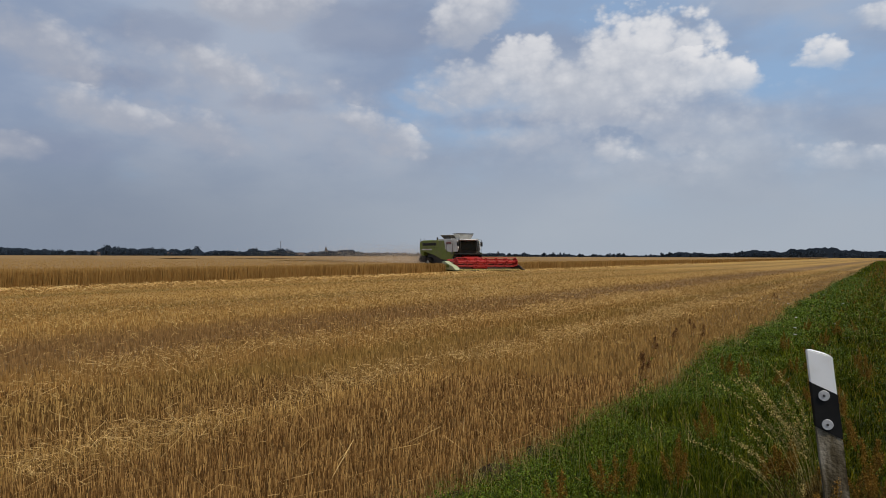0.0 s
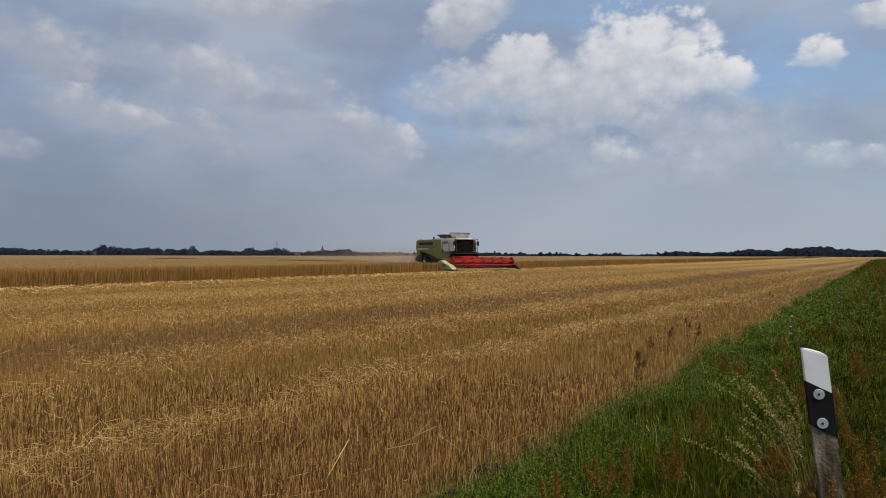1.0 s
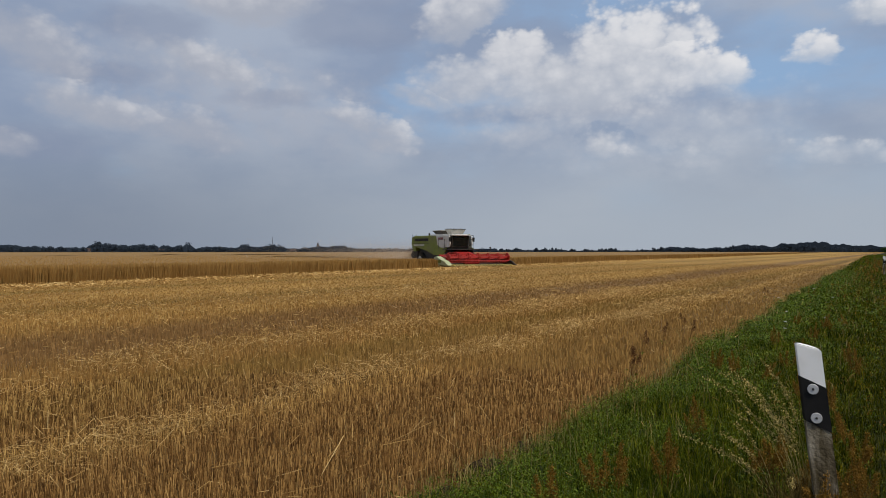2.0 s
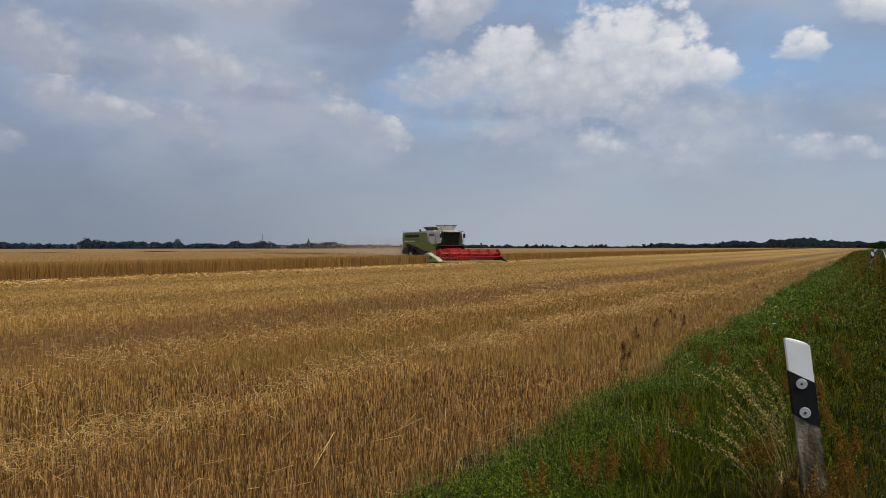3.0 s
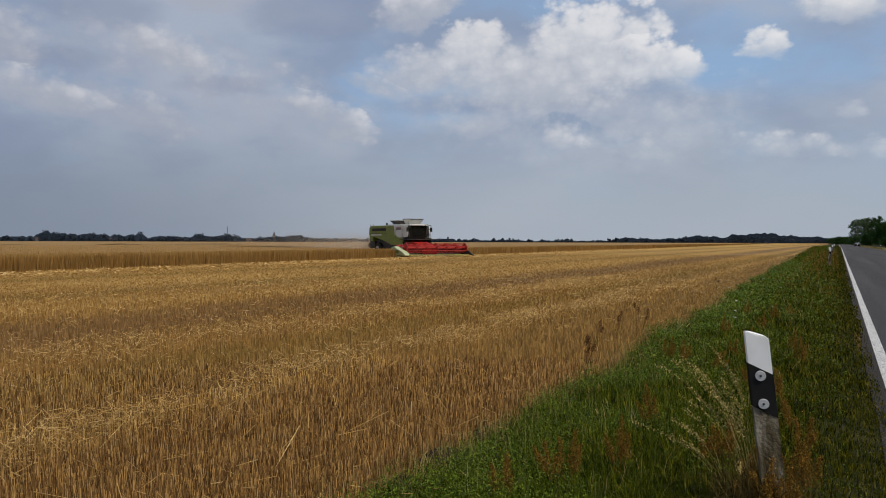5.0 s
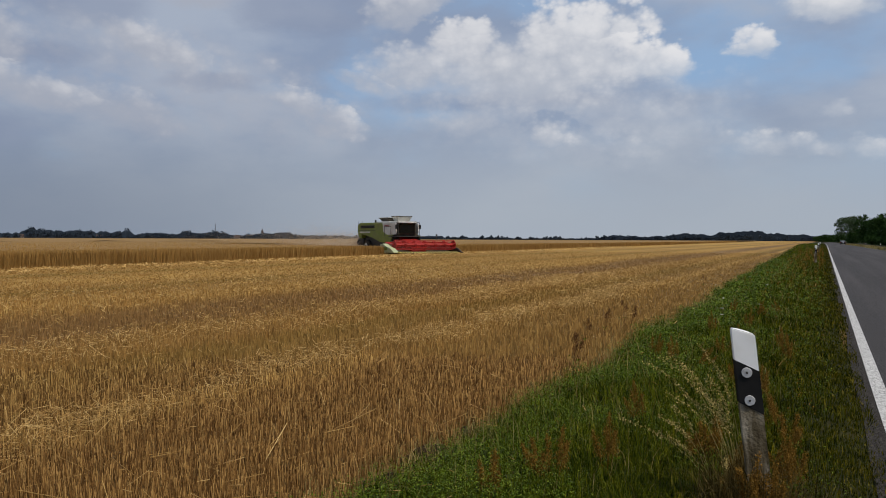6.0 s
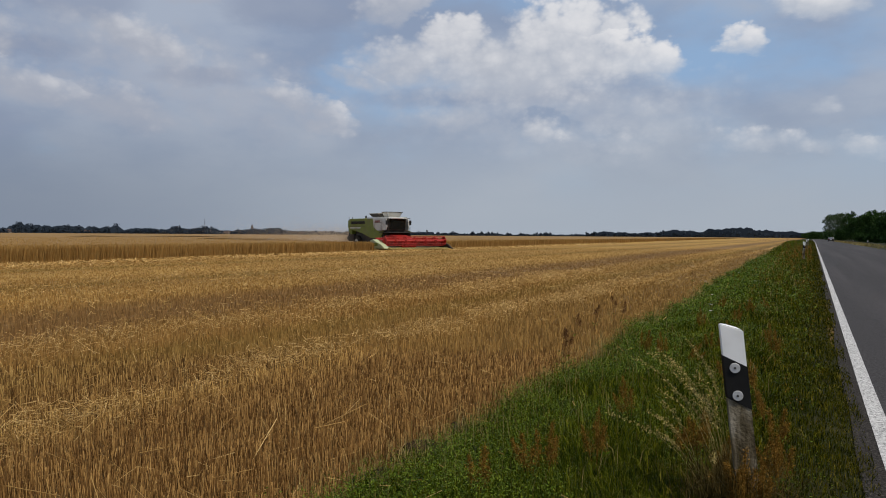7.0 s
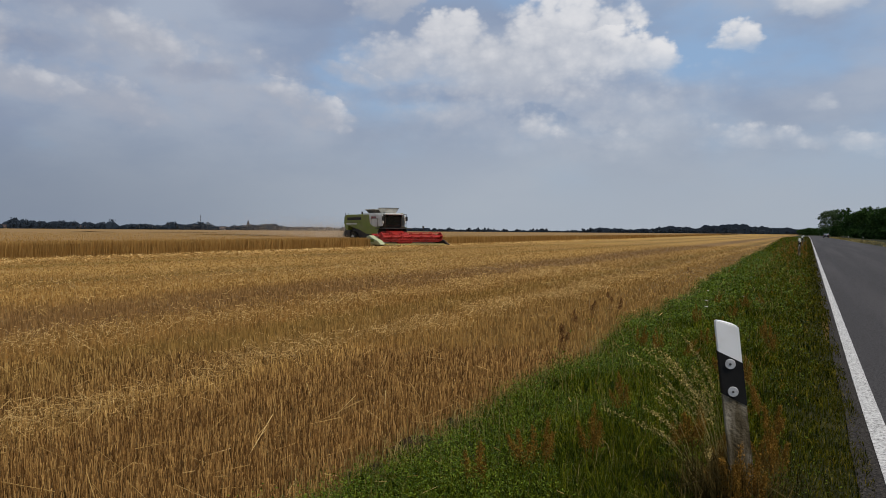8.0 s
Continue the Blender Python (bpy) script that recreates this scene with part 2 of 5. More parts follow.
def tint_across(m, tones, lo, hi):
    """Tints a plant material by its place across the verge: fresh by the field, dry-brown and darker by the road."""
    nt = m.node_tree
    src = nt.nodes["Principled BSDF"].inputs["Base Color"].links[0].from_socket
    tc, sep, mr, rp, mx = (nt.nodes.new("ShaderNode" + k) for k in ("TexCoord", "SeparateXYZ", "MapRange", "ValToRGB", "Mix"))
    mx.data_type, mx.blend_type = "RGBA", "MULTIPLY"
    mx.inputs[0].default_value, mr.inputs[1].default_value, mr.inputs[2].default_value = 1.0, lo, hi
    while len(rp.color_ramp.elements) < len(tones):
        rp.color_ramp.elements.new(0.5)
    for i, c in enumerate(tones):
        rp.color_ramp.elements[i].position, rp.color_ramp.elements[i].color = i / (len(tones) - 1), (*c, 1)
    targets = [k.to_socket for k in nt.links if k.from_socket == src]
    nt.links.new(tc.outputs["Object"], sep.inputs[0]), nt.links.new(sep.outputs[0], mr.inputs[0]), nt.links.new(mr.outputs[0], rp.inputs[0])
    nt.links.new(src, mx.inputs[6]), nt.links.new(rp.outputs[0], mx.inputs[7])
    for k in targets:
        nt.links.new(mx.outputs[2], k)


tint_across(GRASS, [(1.1, 1.1, 1.0), (1.0, 1.0, 1.0), (0.88, 0.80, 0.6), (0.80, 0.60, 0.6)], -2.3, 0.4)
for m, gloss in ((GRASS, 0.05), (HERB, 0.06)):  # waxy leaves
    m.node_tree.nodes["Principled BSDF"].inputs["Specular IOR Level"].default_value = gloss
    m.node_tree.nodes["Principled BSDF"].inputs["Roughness"].default_value = 0.42
BLOOM = material("white_bloom", [(0.36, 0.36, 0.32), (0.55, 0.55, 0.5)], 30)
PLUME = leafy(material("grass_plume", [(0.28, 0.20, 0.06), (0.46, 0.35, 0.12), (0.66, 0.53, 0.23)], 3, random_by="island", rough=0.6), 0.3)
DIVIDER = material("divider_paint", [(0.34, 0.38, 0.20), (0.46, 0.50, 0.30)], 3, rough=0.55, second=((0.25, 0.2, 0.12), 1.5, 0.4))
LEAF = leafy(material("tree_leaf", [(0.012, 0.03, 0.008), (0.026, 0.058, 0.014), (0.05, 0.095, 0.024)], 0.3, random_by="island", rough=0.6), 0.3)
PALELEAF = leafy(material("willow_leaf", [(0.03, 0.055, 0.022), (0.06, 0.095, 0.04), (0.10, 0.14, 0.065)], 0.3, random_by="island", rough=0.6), 0.3)
# the blue of distant haze is mixed into this leaf colour
HAZELEAF = material("haze_blue_leaf", [(0.019, 0.029, 0.045), (0.029, 0.042, 0.060), (0.042, 0.056, 0.074)], 0.02, random_by="island", rough=0.95)
BARK = material("bark", [(0.05, 0.035, 0.025), (0.12, 0.09, 0.065)], 6, bump=0.5, stretch=(1, 1, 0.2))
# the second tone paints the sheen along the wheel tracks as lighter streaks
ASPHALT = material("asphalt", [(0.024, 0.0215, 0.0215), (0.045, 0.041, 0.040), (0.076, 0.070, 0.068)], 38, 8, rough=0.8, bump=0.4, bump_scale=160, second=((0.080, 0.072, 0.070), 1.1, 0.75), second_stretch=(1, 0.02, 1))
LINE = material("road_marking", [(0.05, 0.045, 0.042), (0.30, 0.29, 0.275), (0.56, 0.55, 0.53), (0.62, 0.61, 0.58)], 60, 4, rough=0.7, bump=0.3, bump_scale=150)
GRAVEL = material("shoulder_grit", [(0.012, 0.010, 0.009), (0.030, 0.026, 0.023), (0.085, 0.074, 0.062)], 60, 6, rough=0.95, bump=0.8, bump_scale=90)
WHITEPLASTIC = material("white_plastic", [(0.80, 0.80, 0.79), (0.88, 0.87, 0.85)], 6, rough=0.45, second=((0.68, 0.66, 0.60), 9, 0.4))
BLACKPLASTIC = material("black_plastic", [(0.006, 0.006, 0.006), (0.014, 0.013, 0.012)], 10, rough=0.6)
BLACKPLASTIC.node_tree.nodes["Principled BSDF"].inputs["Specular IOR Level"].default_value = 0.2
# real stains, with all tones lowered to paint in the surrounding grass's shade
DIRTYPLASTIC = material("weathered_shaded_foot", [(0.022, 0.015, 0.008), (0.10, 0.078, 0.045), (0.24, 0.205, 0.15), (0.38, 0.335, 0.26)], 16, 8, rough=0.8, stretch=(1, 1, 0.25), bump=0.4, bump_scale=60)
REFLECT = material("reflector", [(0.36, 0.365, 0.37), (0.50, 0.505, 0.51)], 60, rough=0.25)
GREEN = material("combine_green", [(0.125, 0.165, 0.010), (0.18, 0.225, 0.017)], 1.5, rough=0.5, second=((0.16, 0.14, 0.06), 1.2, 0.5))
WHITE = material("combine_white", [(0.50, 0.49, 0.45), (0.66, 0.65, 0.60)], 1.5, rough=0.45, coat=0.2, second=((0.34, 0.29, 0.2), 1.3, 0.45))
RED = material("header_red", [(0.30, 0.006, 0.003), (0.42, 0.011, 0.005)], 2.0, rough=0.5, second=((0.22, 0.05, 0.03), 1.5, 0.3))
# header red and its dust, darkened in colour for the shade behind the reel
SHADERED = material("header_shade_red", [(0.035, 0.006, 0.004), (0.075, 0.009, 0.006)], 2.0, rough=0.8, second=((0.12, 0.05, 0.03), 1.5, 0.5))
YELLOW = material("guard_yellow", [(0.30, 0.24, 0.04), (0.44, 0.36, 0.07)], 4, rough=0.5)
# grey for the rear flaps: their shaded look is put into the paint
SHADEGREY = material("tank_shade_grey", [(0.10, 0.095, 0.085), (0.17, 0.16, 0.14)], 2, rough=0.6, second=((0.22, 0.18, 0.11), 1.4, 0.4))
# tan that paints in the bright straw and sky seen between the reel bars
TROUGH = material("trough_gap_tan", [(0.10, 0.06, 0.04), (0.24, 0.18, 0.11), (0.42, 0.34, 0.22)], 3, rough=0.45, metal=0.2, second=((0.16, 0.03, 0.02), 1.2, 0.6))
DARK = material("dark_steel", [(0.012, 0.011, 0.010), (0.035, 0.03, 0.026)], 3, rough=0.6, second=((0.09, 0.07, 0.045), 1.6, 0.5))
TYRE = material("tyre_rubber", [(0.014, 0.013, 0.012), (0.035, 0.031, 0.027)], 6, rough=0.85, second=((0.12, 0.095, 0.06), 2.5, 0.6))
RIM = material("rim_paint", [(0.30, 0.29, 0.25), (0.42, 0.41, 0.36)], 4, rough=0.5)
REDMARK = material("red_mark", [(0.16, 0.03, 0.028), (0.24, 0.04, 0.035)], 4, rough=0.5)
CARPAINT = material("car_paint", [(0.014, 0.015, 0.017), (0.022, 0.023, 0.026)], 3, rough=0.25, coat=0.8)
TAIL = material("tail_lamp", [(0.10, 0.006, 0.006), (0.16, 0.01, 0.01)], 9, rough=0.2)
CARGLASS = material("sky_bright_glass", [(0.30, 0.29, 0.28), (0.36, 0.35, 0.34)], 3, rough=0.15, metal=0.6)
WALLP = material("house_wall", [(0.20, 0.19, 0.18), (0.30, 0.28, 0.26)], 0.3)
ROOF = material("roof_tile", [(0.06, 0.045, 0.042), (0.09, 0.065, 0.058)], 0.5)
DUST = leafy(material("chaff_dust", [(0.52, 0.42, 0.32), (0.66, 0.56, 0.45)], 2, random_by="island", rough=1), 0.4)
GLASS = bpy.data.materials.new("tinted_glass")
GLASS.use_nodes = True
GB = GLASS.node_tree.nodes["Principled BSDF"]
GB.inputs["Base Color"].default_value, GB.inputs["Roughness"].default_value = (0.07, 0.08, 0.08, 1), 0.05
GB.inputs["Transmission Weight"].default_value = 0.9
GB.inputs["IOR"].default_value = 1.2


# what lies across the field, by distance from the road: soil and stalks, straw, gold chaff, mauve and olive stalks
BANDS = [(0.0, "stubble"), (4.3, "stubble"), (4.9, "straw"), (5.5, "stubble"), (6.6, "olive"), (7.4, "gold"), (8.6, "gold"), (9.6, "mauve"), (11.6, "mauve"), (13, "gold"), (15, "straw"), (17, "gold"),
         (18.2, "olive"), (19.5, "gold"), (23, "straw"), (25, "gold"), (26.5, "olive"), (28.5, "gold"), (31, "gold"), (32.4, "straw"), (37, "straw")]


def band_colour(nt, tones):
    """Colour by the distance from the road, with wavering borders."""
    N, L = nt.nodes.new, nt.links.new
    tc, mp, ns, sep, wob, add, mr, rp = (N("ShaderNode" + k) for k in ("TexCoord", "Mapping", "TexNoise", "SeparateXYZ", "Math", "Math", "MapRange", "ValToRGB"))
    mp.inputs["Scale"].default_value = (1, 0.25, 1)
    ns.inputs["Scale"].default_value, ns.inputs["Detail"].default_value = 0.5, 5
    L(tc.outputs["Object"], mp.inputs[0]), L(mp.outputs[0], ns.inputs["Vector"]), L(tc.outputs["Object"], sep.inputs[0])
    wob.operation, add.operation = "MULTIPLY_ADD", "ADD"
    L(ns.outputs["Fac"], wob.inputs[0])
    wob.inputs[1].default_value, wob.inputs[2].default_value = 2.2, -1.1
    L(sep.outputs[0], add.inputs[0]), L(wob.outputs[0], add.inputs[1]), L(add.outputs[0], mr.inputs[0])
    mr.inputs[1].default_value, mr.inputs[2].default_value = 0.0, -40.0
    L(mr.outputs[0], rp.inputs[0])
    while len(rp.color_ramp.elements) < len(BANDS):
        rp.color_ramp.elements.new(0.5)
    for e, (at, tone) in zip(rp.color_ramp.elements, BANDS):
        e.position, e.color = at / 40, (*tones[tone], 1)
    return rp.outputs[0]


def banded(m, tones):
    """Tints the straws of a material by the band in which they stand."""
    nt = m.node_tree
    src = nt.nodes["Principled BSDF"].inputs["Base Color"].links[0].from_socket
    mx = nt.nodes.new("ShaderNodeMix")
    mx.data_type, mx.blend_type = "RGBA", "MULTIPLY"
    mx.inputs[0].default_value = 1.0
    targets = [k.to_socket for k in nt.links if k.from_socket == src]
    nt.links.new(src, mx.inputs[6]), nt.links.new(band_colour(nt, tones), mx.inputs[7])
    for k in targets:
        nt.links.new(mx.outputs[2], k)


banded(STUBBLE, {"stubble": (0.80, 0.76, 0.67), "straw": (1.15, 1.17, 1.0), "gold": (1.02, 0.99, 0.85), "mauve": (0.82, 0.78, 0.84), "olive": (0.82, 0.83, 0.70)})
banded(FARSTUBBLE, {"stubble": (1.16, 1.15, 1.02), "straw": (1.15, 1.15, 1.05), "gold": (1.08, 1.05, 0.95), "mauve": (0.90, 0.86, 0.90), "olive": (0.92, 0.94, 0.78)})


def field_material():
    """Stubble seen from afar: swaths of straw and bare rows run along the road; soil and short stalks between."""
    m = bpy.data.materials.new("stubble_field")
    m.use_nodes = True
    nt = m.node_tree
    N, L = nt.nodes.new, nt.links.new
    b = nt.nodes["Principled BSDF"]
    b.inputs["Roughness"].default_value, b.inputs["Specular IOR Level"].default_value = 0.9, 0.08
    tc = N("ShaderNodeTexCoord")

    def noise_at(stretch, scale, detail=5):
        mp, ns = N("ShaderNodeMapping"), N("ShaderNodeTexNoise")
        mp.inputs["Scale"].default_value = stretch
        L(tc.outputs["Object"], mp.inputs[0]), L(mp.outputs[0], ns.inputs["Vector"])
        ns.inputs["Scale"].default_value, ns.inputs["Detail"].default_value = scale, detail
        return ns.outputs["Fac"]

    base = band_colour(nt, {"stubble": (0.15, 0.092, 0.038), "straw": (0.37, 0.235, 0.078), "gold": (0.305, 0.186, 0.060), "mauve": (0.185, 0.115, 0.055), "olive": (0.21, 0.137, 0.042)})
    fine = N("ShaderNodeMix")
    fine.data_type, fine.blend_type = "RGBA", "MULTIPLY"
    fine.inputs[0].default_value = 1.0
    L(base, fine.inputs[6])
    r2 = N("ShaderNodeValToRGB")
    r2.color_ramp.elements[0].position, r2.color_ramp.elements[0].color = 0.32, (0.62, 0.60, 0.58, 1)
    r2.color_ramp.elements[1].position, r2.color_ramp.elements[1].color = 0.68, (1.28, 1.26, 1.2, 1)
    L(noise_at((1, 0.4, 1), 4.5, 10), r2.inputs[0]), L(r2.outputs[0], fine.inputs[7])
    big = N("ShaderNodeMix")
    big.data_type, big.blend_type = "RGBA", "MULTIPLY"
    big.inputs[0].default_value = 1.0
    r3 = N("ShaderNodeValToRGB")
    r3.color_ramp.elements[0].position, r3.color_ramp.elements[0].color = 0.35, (0.80, 0.79, 0.80, 1)
    r3.color_ramp.elements[1].position, r3.color_ramp.elements[1].color = 0.65, (1.12, 1.10, 1.0, 1)
    L(noise_at((1, 0.22, 1), 0.16, 4), r3.inputs[0])
    L(fine.outputs[2], big.inputs[6]), L(r3.outputs[0], big.inputs[7])
    L(big.outputs[2], b.inputs["Base Color"])
    bp = N("ShaderNodeBump")
    bp.inputs["Strength"].default_value, bp.inputs["Distance"].default_value = 0.6, 0.06
    L(noise_at((1, 1, 1), 9, 8), bp.inputs["Height"]), L(bp.outputs[0], b.inputs["Normal"])
    return m


FIELD = field_material()
# near-black: the shade under dense grass is part of this soil colour
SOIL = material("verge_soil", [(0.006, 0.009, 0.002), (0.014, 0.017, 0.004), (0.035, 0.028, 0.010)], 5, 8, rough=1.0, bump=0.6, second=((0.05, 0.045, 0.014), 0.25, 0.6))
CROPTOP = material("wheat_canopy", [(0.165, 0.095, 0.036), (0.245, 0.150, 0.058), (0.32, 0.205, 0.082)], 2.5, 8, rough=0.95, bump=1.0, bump_scale=6, second=((0.22, 0.135, 0.052), 0.06, 0.6))
EARTH = material("dark_earth", [(0.010, 0.006, 0.003), (0.024, 0.014, 0.007), (0.045, 0.026, 0.012)], 30, 8, rough=1, bump=1.0)


# ---- builders ----
rng = np.random.default_rng(7)


def part(name, bm, mat, parent=None, label=""):
    """Links a bmesh as one mesh object under a thing or a part."""
    me = bpy.data.meshes.new(name)
    bm.to_mesh(me)
    bm.free()
    me.materials.append(mat)
    ob = new(name, me)
    ob.parent = parent
    if label:
        ob["label"] = label
    return ob


def mass(name, verts, faces, mat, parent=None):
    """Links arrays of corners and of faces (triangles or quads, one array each) as one mesh object."""
    me = bpy.data.meshes.new(name)
    verts = np.asarray(verts, dtype=np.float32).reshape(-1, 3)
    loops = np.concatenate([f.ravel() for f in faces]).astype(np.int32)
    sizes = np.concatenate([np.full(len(f), f.shape[1]) for f in faces]).astype(np.int32)
    me.vertices.add(len(verts))
    me.vertices.foreach_set("co", verts.ravel())
    me.loops.add(len(loops))
    me.loops.foreach_set("vertex_index", loops)
    me.polygons.add(len(sizes))
    me.polygons.foreach_set("loop_start", (np.cumsum(sizes) - sizes).astype(np.int32))
    me.update(calc_edges=True)
    me.materials.append(mat)
    ob = new(name, me)
    ob.parent = parent
    return ob


def empty(name, m):
    ob = new(name)
    ob.empty_display_size = 0.2
    ob.matrix_basis = m
    return ob


def box(bm, x0, x1, y0, y1, z0, z1, bevel=0.0):
    r = bmesh.ops.create_cube(bm, size=1, matrix=Matrix.LocRotScale(((x0 + x1) / 2, (y0 + y1) / 2, (z0 + z1) / 2), None, (x1 - x0, y1 - y0, z1 - z0)))
    if bevel:
        bmesh.ops.bevel(bm, geom=list({e for v in r["verts"] for e in v.link_edges}), offset=bevel, segments=2, affect="EDGES", profile=0.6)
    return bm


def rod(bm, a, b, r0, r1=None, sides=8):
    a, b = Vector(a), Vector(b)
    m = Matrix.Translation((a + b) / 2) @ (b - a).to_track_quat("Z", "Y").to_matrix().to_4x4()
    bmesh.ops.create_cone(bm, cap_ends=True, segments=sides, radius1=r0, radius2=r0 if r1 is None else r1, depth=(b - a).length, matrix=m)
    return bm


def profile(bm, points, y0, y1, bevel=0.0):
    """A side view (x, z) drawn out from y0 to y1."""
    n = len(points)
    vs = [bm.verts.new((x, y, z)) for y in (y0, y1) for x, z in points]
    fs = [bm.faces.new(vs[:n][::-1]), bm.faces.new(vs[n:])]
    for i in range(n):
        fs.append(bm.faces.new((vs[i], vs[(i + 1) % n], vs[n + (i + 1) % n], vs[n + i])))
    bmesh.ops.recalc_face_normals(bm, faces=fs)
    if bevel:
        bmesh.ops.bevel(bm, geom=list({e for f in fs for e in f.edges}), offset=bevel, segments=2, affect="EDGES", profile=0.6)
    return bm


def B():
    return bmesh.new()


def blades(x, y, height, width, lean, z=0.0):
    """Bent tapering blades at (x, y): a quad and a tip each."""
    n = len(x)
    a, la = rng.uniform(0, 6.283, n), rng.uniform(0, 6.283, n)
    wx, wy = np.cos(a) * width / 2, np.sin(a) * width / 2
    k = np.abs(rng.normal(0, 1, n)) * lean * height
    lx, ly = np.cos(la) * k, np.sin(la) * k
    z0 = np.zeros(n) + z
    V = np.stack([np.stack([x - wx, y - wy, z0], 1), np.stack([x + wx, y + wy, z0], 1),
                  np.stack([x + wx * 0.8 + lx * 0.3, y + wy * 0.8 + ly * 0.3, z0 + height * 0.6], 1), np.stack([x - wx * 0.8 + lx * 0.3, y - wy * 0.8 + ly * 0.3, z0 + height * 0.6], 1),
                  np.stack([x + lx, y + ly, z0 + height * np.sqrt(np.maximum(0.15, 1 - np.minimum(0.8, (k / height) ** 2 * 0.5)))], 1)], 1)
    i = np.arange(n)[:, None] * 5
    return V.reshape(-1, 3), [i + np.array([[0, 1, 2, 3]]), i + np.array([[3, 2, 4]])]


def stalks(x, y, height, width, lean, z=0.0):
    """Cut straws: three-sided open tubes with a blunt top."""
    n = len(x)
    a, la = rng.uniform(0, 6.283, n), rng.uniform(0, 6.283, n)
    k = np.abs(rng.normal(0, 1, n)) * lean * height
    V = np.empty((n, 6, 3))
    for j in range(3):
        c, s = np.cos(a + j * 2.094) * width / 2, np.sin(a + j * 2.094) * width / 2
        V[:, j] = np.stack([x + c, y + s, np.zeros(n) + z], 1)
        V[:, 3 + j] = np.stack([x + c + np.cos(la) * k, y + s + np.sin(la) * k, z + height], 1)
    i = np.arange(n)[:, None] * 6
    q = [i + np.array([[j, (j + 1) % 3, 3 + (j + 1) % 3, 3 + j]]) for j in range(3)]
    return V.reshape(-1, 3), [np.concatenate(q), i + np.array([[3, 4, 5]])]


def lying(x, y, z, length, width, tilt):
    """Loose straws that lie about, three-sided."""
    n = len(x)
    a, e = rng.uniform(0, 6.283, n), rng.normal(0, 1, n) * tilt
    dirx, diry, dirz = np.cos(a) * np.cos(e), np.sin(a) * np.cos(e), np.sin(e)
    V = np.empty((n, 6, 3))
    for j in range(3):
        t = j * 2.094
        ox, oy, oz = -np.sin(a) * np.cos(t) * width / 2, np.cos(a) * np.cos(t) * width / 2, np.sin(t) * width / 2
        for h, s in ((0, -0.5), (3, 0.5)):
            V[:, h + j] = np.stack([x + ox + dirx * length * s, y + oy + diry * length * s, np.maximum(0.004, z + oz + dirz * length * s)], 1)
    i = np.arange(n)[:, None] * 6
    return V.reshape(-1, 3), [np.concatenate([i + np.array([[j, (j + 1) % 3, 3 + (j + 1) % 3, 3 + j]]) for j in range(3)])]


def flakes(p, size):
    """Small leaf-shaped quads, turned every way, at the places p."""
    n = len(p)
    u, v = rng.normal(0, 1, (n, 3)), rng.normal(0, 1, (n, 3))
    u /= np.linalg.norm(u, axis=1)[:, None]
    v -= (u * v).sum(1)[:, None] * u
    v /= np.linalg.norm(v, axis=1)[:, None]
    s = (np.zeros(n) + size)[:, None]
    V = np.stack([p - u * s, p - v * s * 0.5, p + u * s, p + v * s * 0.5], 1)
    return V.reshape(-1, 3), [np.arange(n)[:, None] * 4 + np.array([[0, 1, 2, 3]])]


def join(*sets):
    V, F, at = [], [], 0
    for v, fs in sets:
        V.append(v)
        F += [f + at for f in fs]
        at += len(v)
    quads, tris = [f for f in F if f.shape[1] == 4], [f for f in F if f.shape[1] == 3]
    return np.concatenate(V), ([np.concatenate(quads)] if quads else []) + ([np.concatenate(tris)] if tris else [])


def stuff(name, parts_in, mat, label, category):
    v, f = join(*parts_in)
    return tagged(mass(name, v, f, mat), label, category, kind="stuff")


def wave(y, s):
    return np.sin(y * 0.9 + s) * 0.5 + np.sin(y * 0.37 + 2 * s) * 0.6 + np.sin(y * 2.3 + 3 * s) * 0.25


# ---- the ground ----
bm = B()
bmesh.ops.create_circle(bm, cap_ends=True, segments=96, radius=4600)
ground = tagged(part("ground", bm, FIELD), "flat harvested wheat field with golden stubble and straw swaths", "field", kind="structure")


def strip(name, x0, x1, y0, y1, z, mat, nx, ny, rise=None, edge=0.0, veer=(0.003, 0.003)):
    """A long sheet along the road with a slightly uneven edge; its two sides drift off by veer."""
    t = np.linspace(0, 1, ny) ** 2.2
    ys = y0 + (y1 - y0) * t
    xs = np.linspace(0, 1, nx)
    V = np.empty((ny, nx, 3))
    off = np.clip(ys - 8, 0, 240)
    for j in range(nx):
        V[:, j, 0] = x0 + veer[0] * off + (x1 - x0 + (veer[1] - veer[0]) * off) * xs[j] + (edge * wave(ys, 1.0 + j) if j in (0, nx - 1) else 0)
        V[:, j, 1] = ys
        V[:, j, 2] = z + (rise(xs[j]) if rise else 0)
    i = (np.arange(ny - 1)[:, None] * nx + np.arange(nx - 1)[None]).reshape(-1, 1)
    return mass(name, V.reshape(-1, 3), [i + np.array([[0, 1, nx + 1, nx]])], mat)


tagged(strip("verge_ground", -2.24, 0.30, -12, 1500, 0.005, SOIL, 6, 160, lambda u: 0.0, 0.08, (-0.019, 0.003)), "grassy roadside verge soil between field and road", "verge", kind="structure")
tagged(strip("road_shoulder", 0.31, 0.441, -12, 740, 0.0195, GRAVEL, 3, 160, edge=0.03), "crumbled grey grit along the asphalt edge", "shoulder", kind="structure")
tagged(strip("road", 0.405, 7.9, -12, 740, 0.014, ASPHALT, 9, 120, lambda u: 0.09 * math.sin(math.pi * u)), "grey worn asphalt country road, straight and empty", "road", kind="structure")
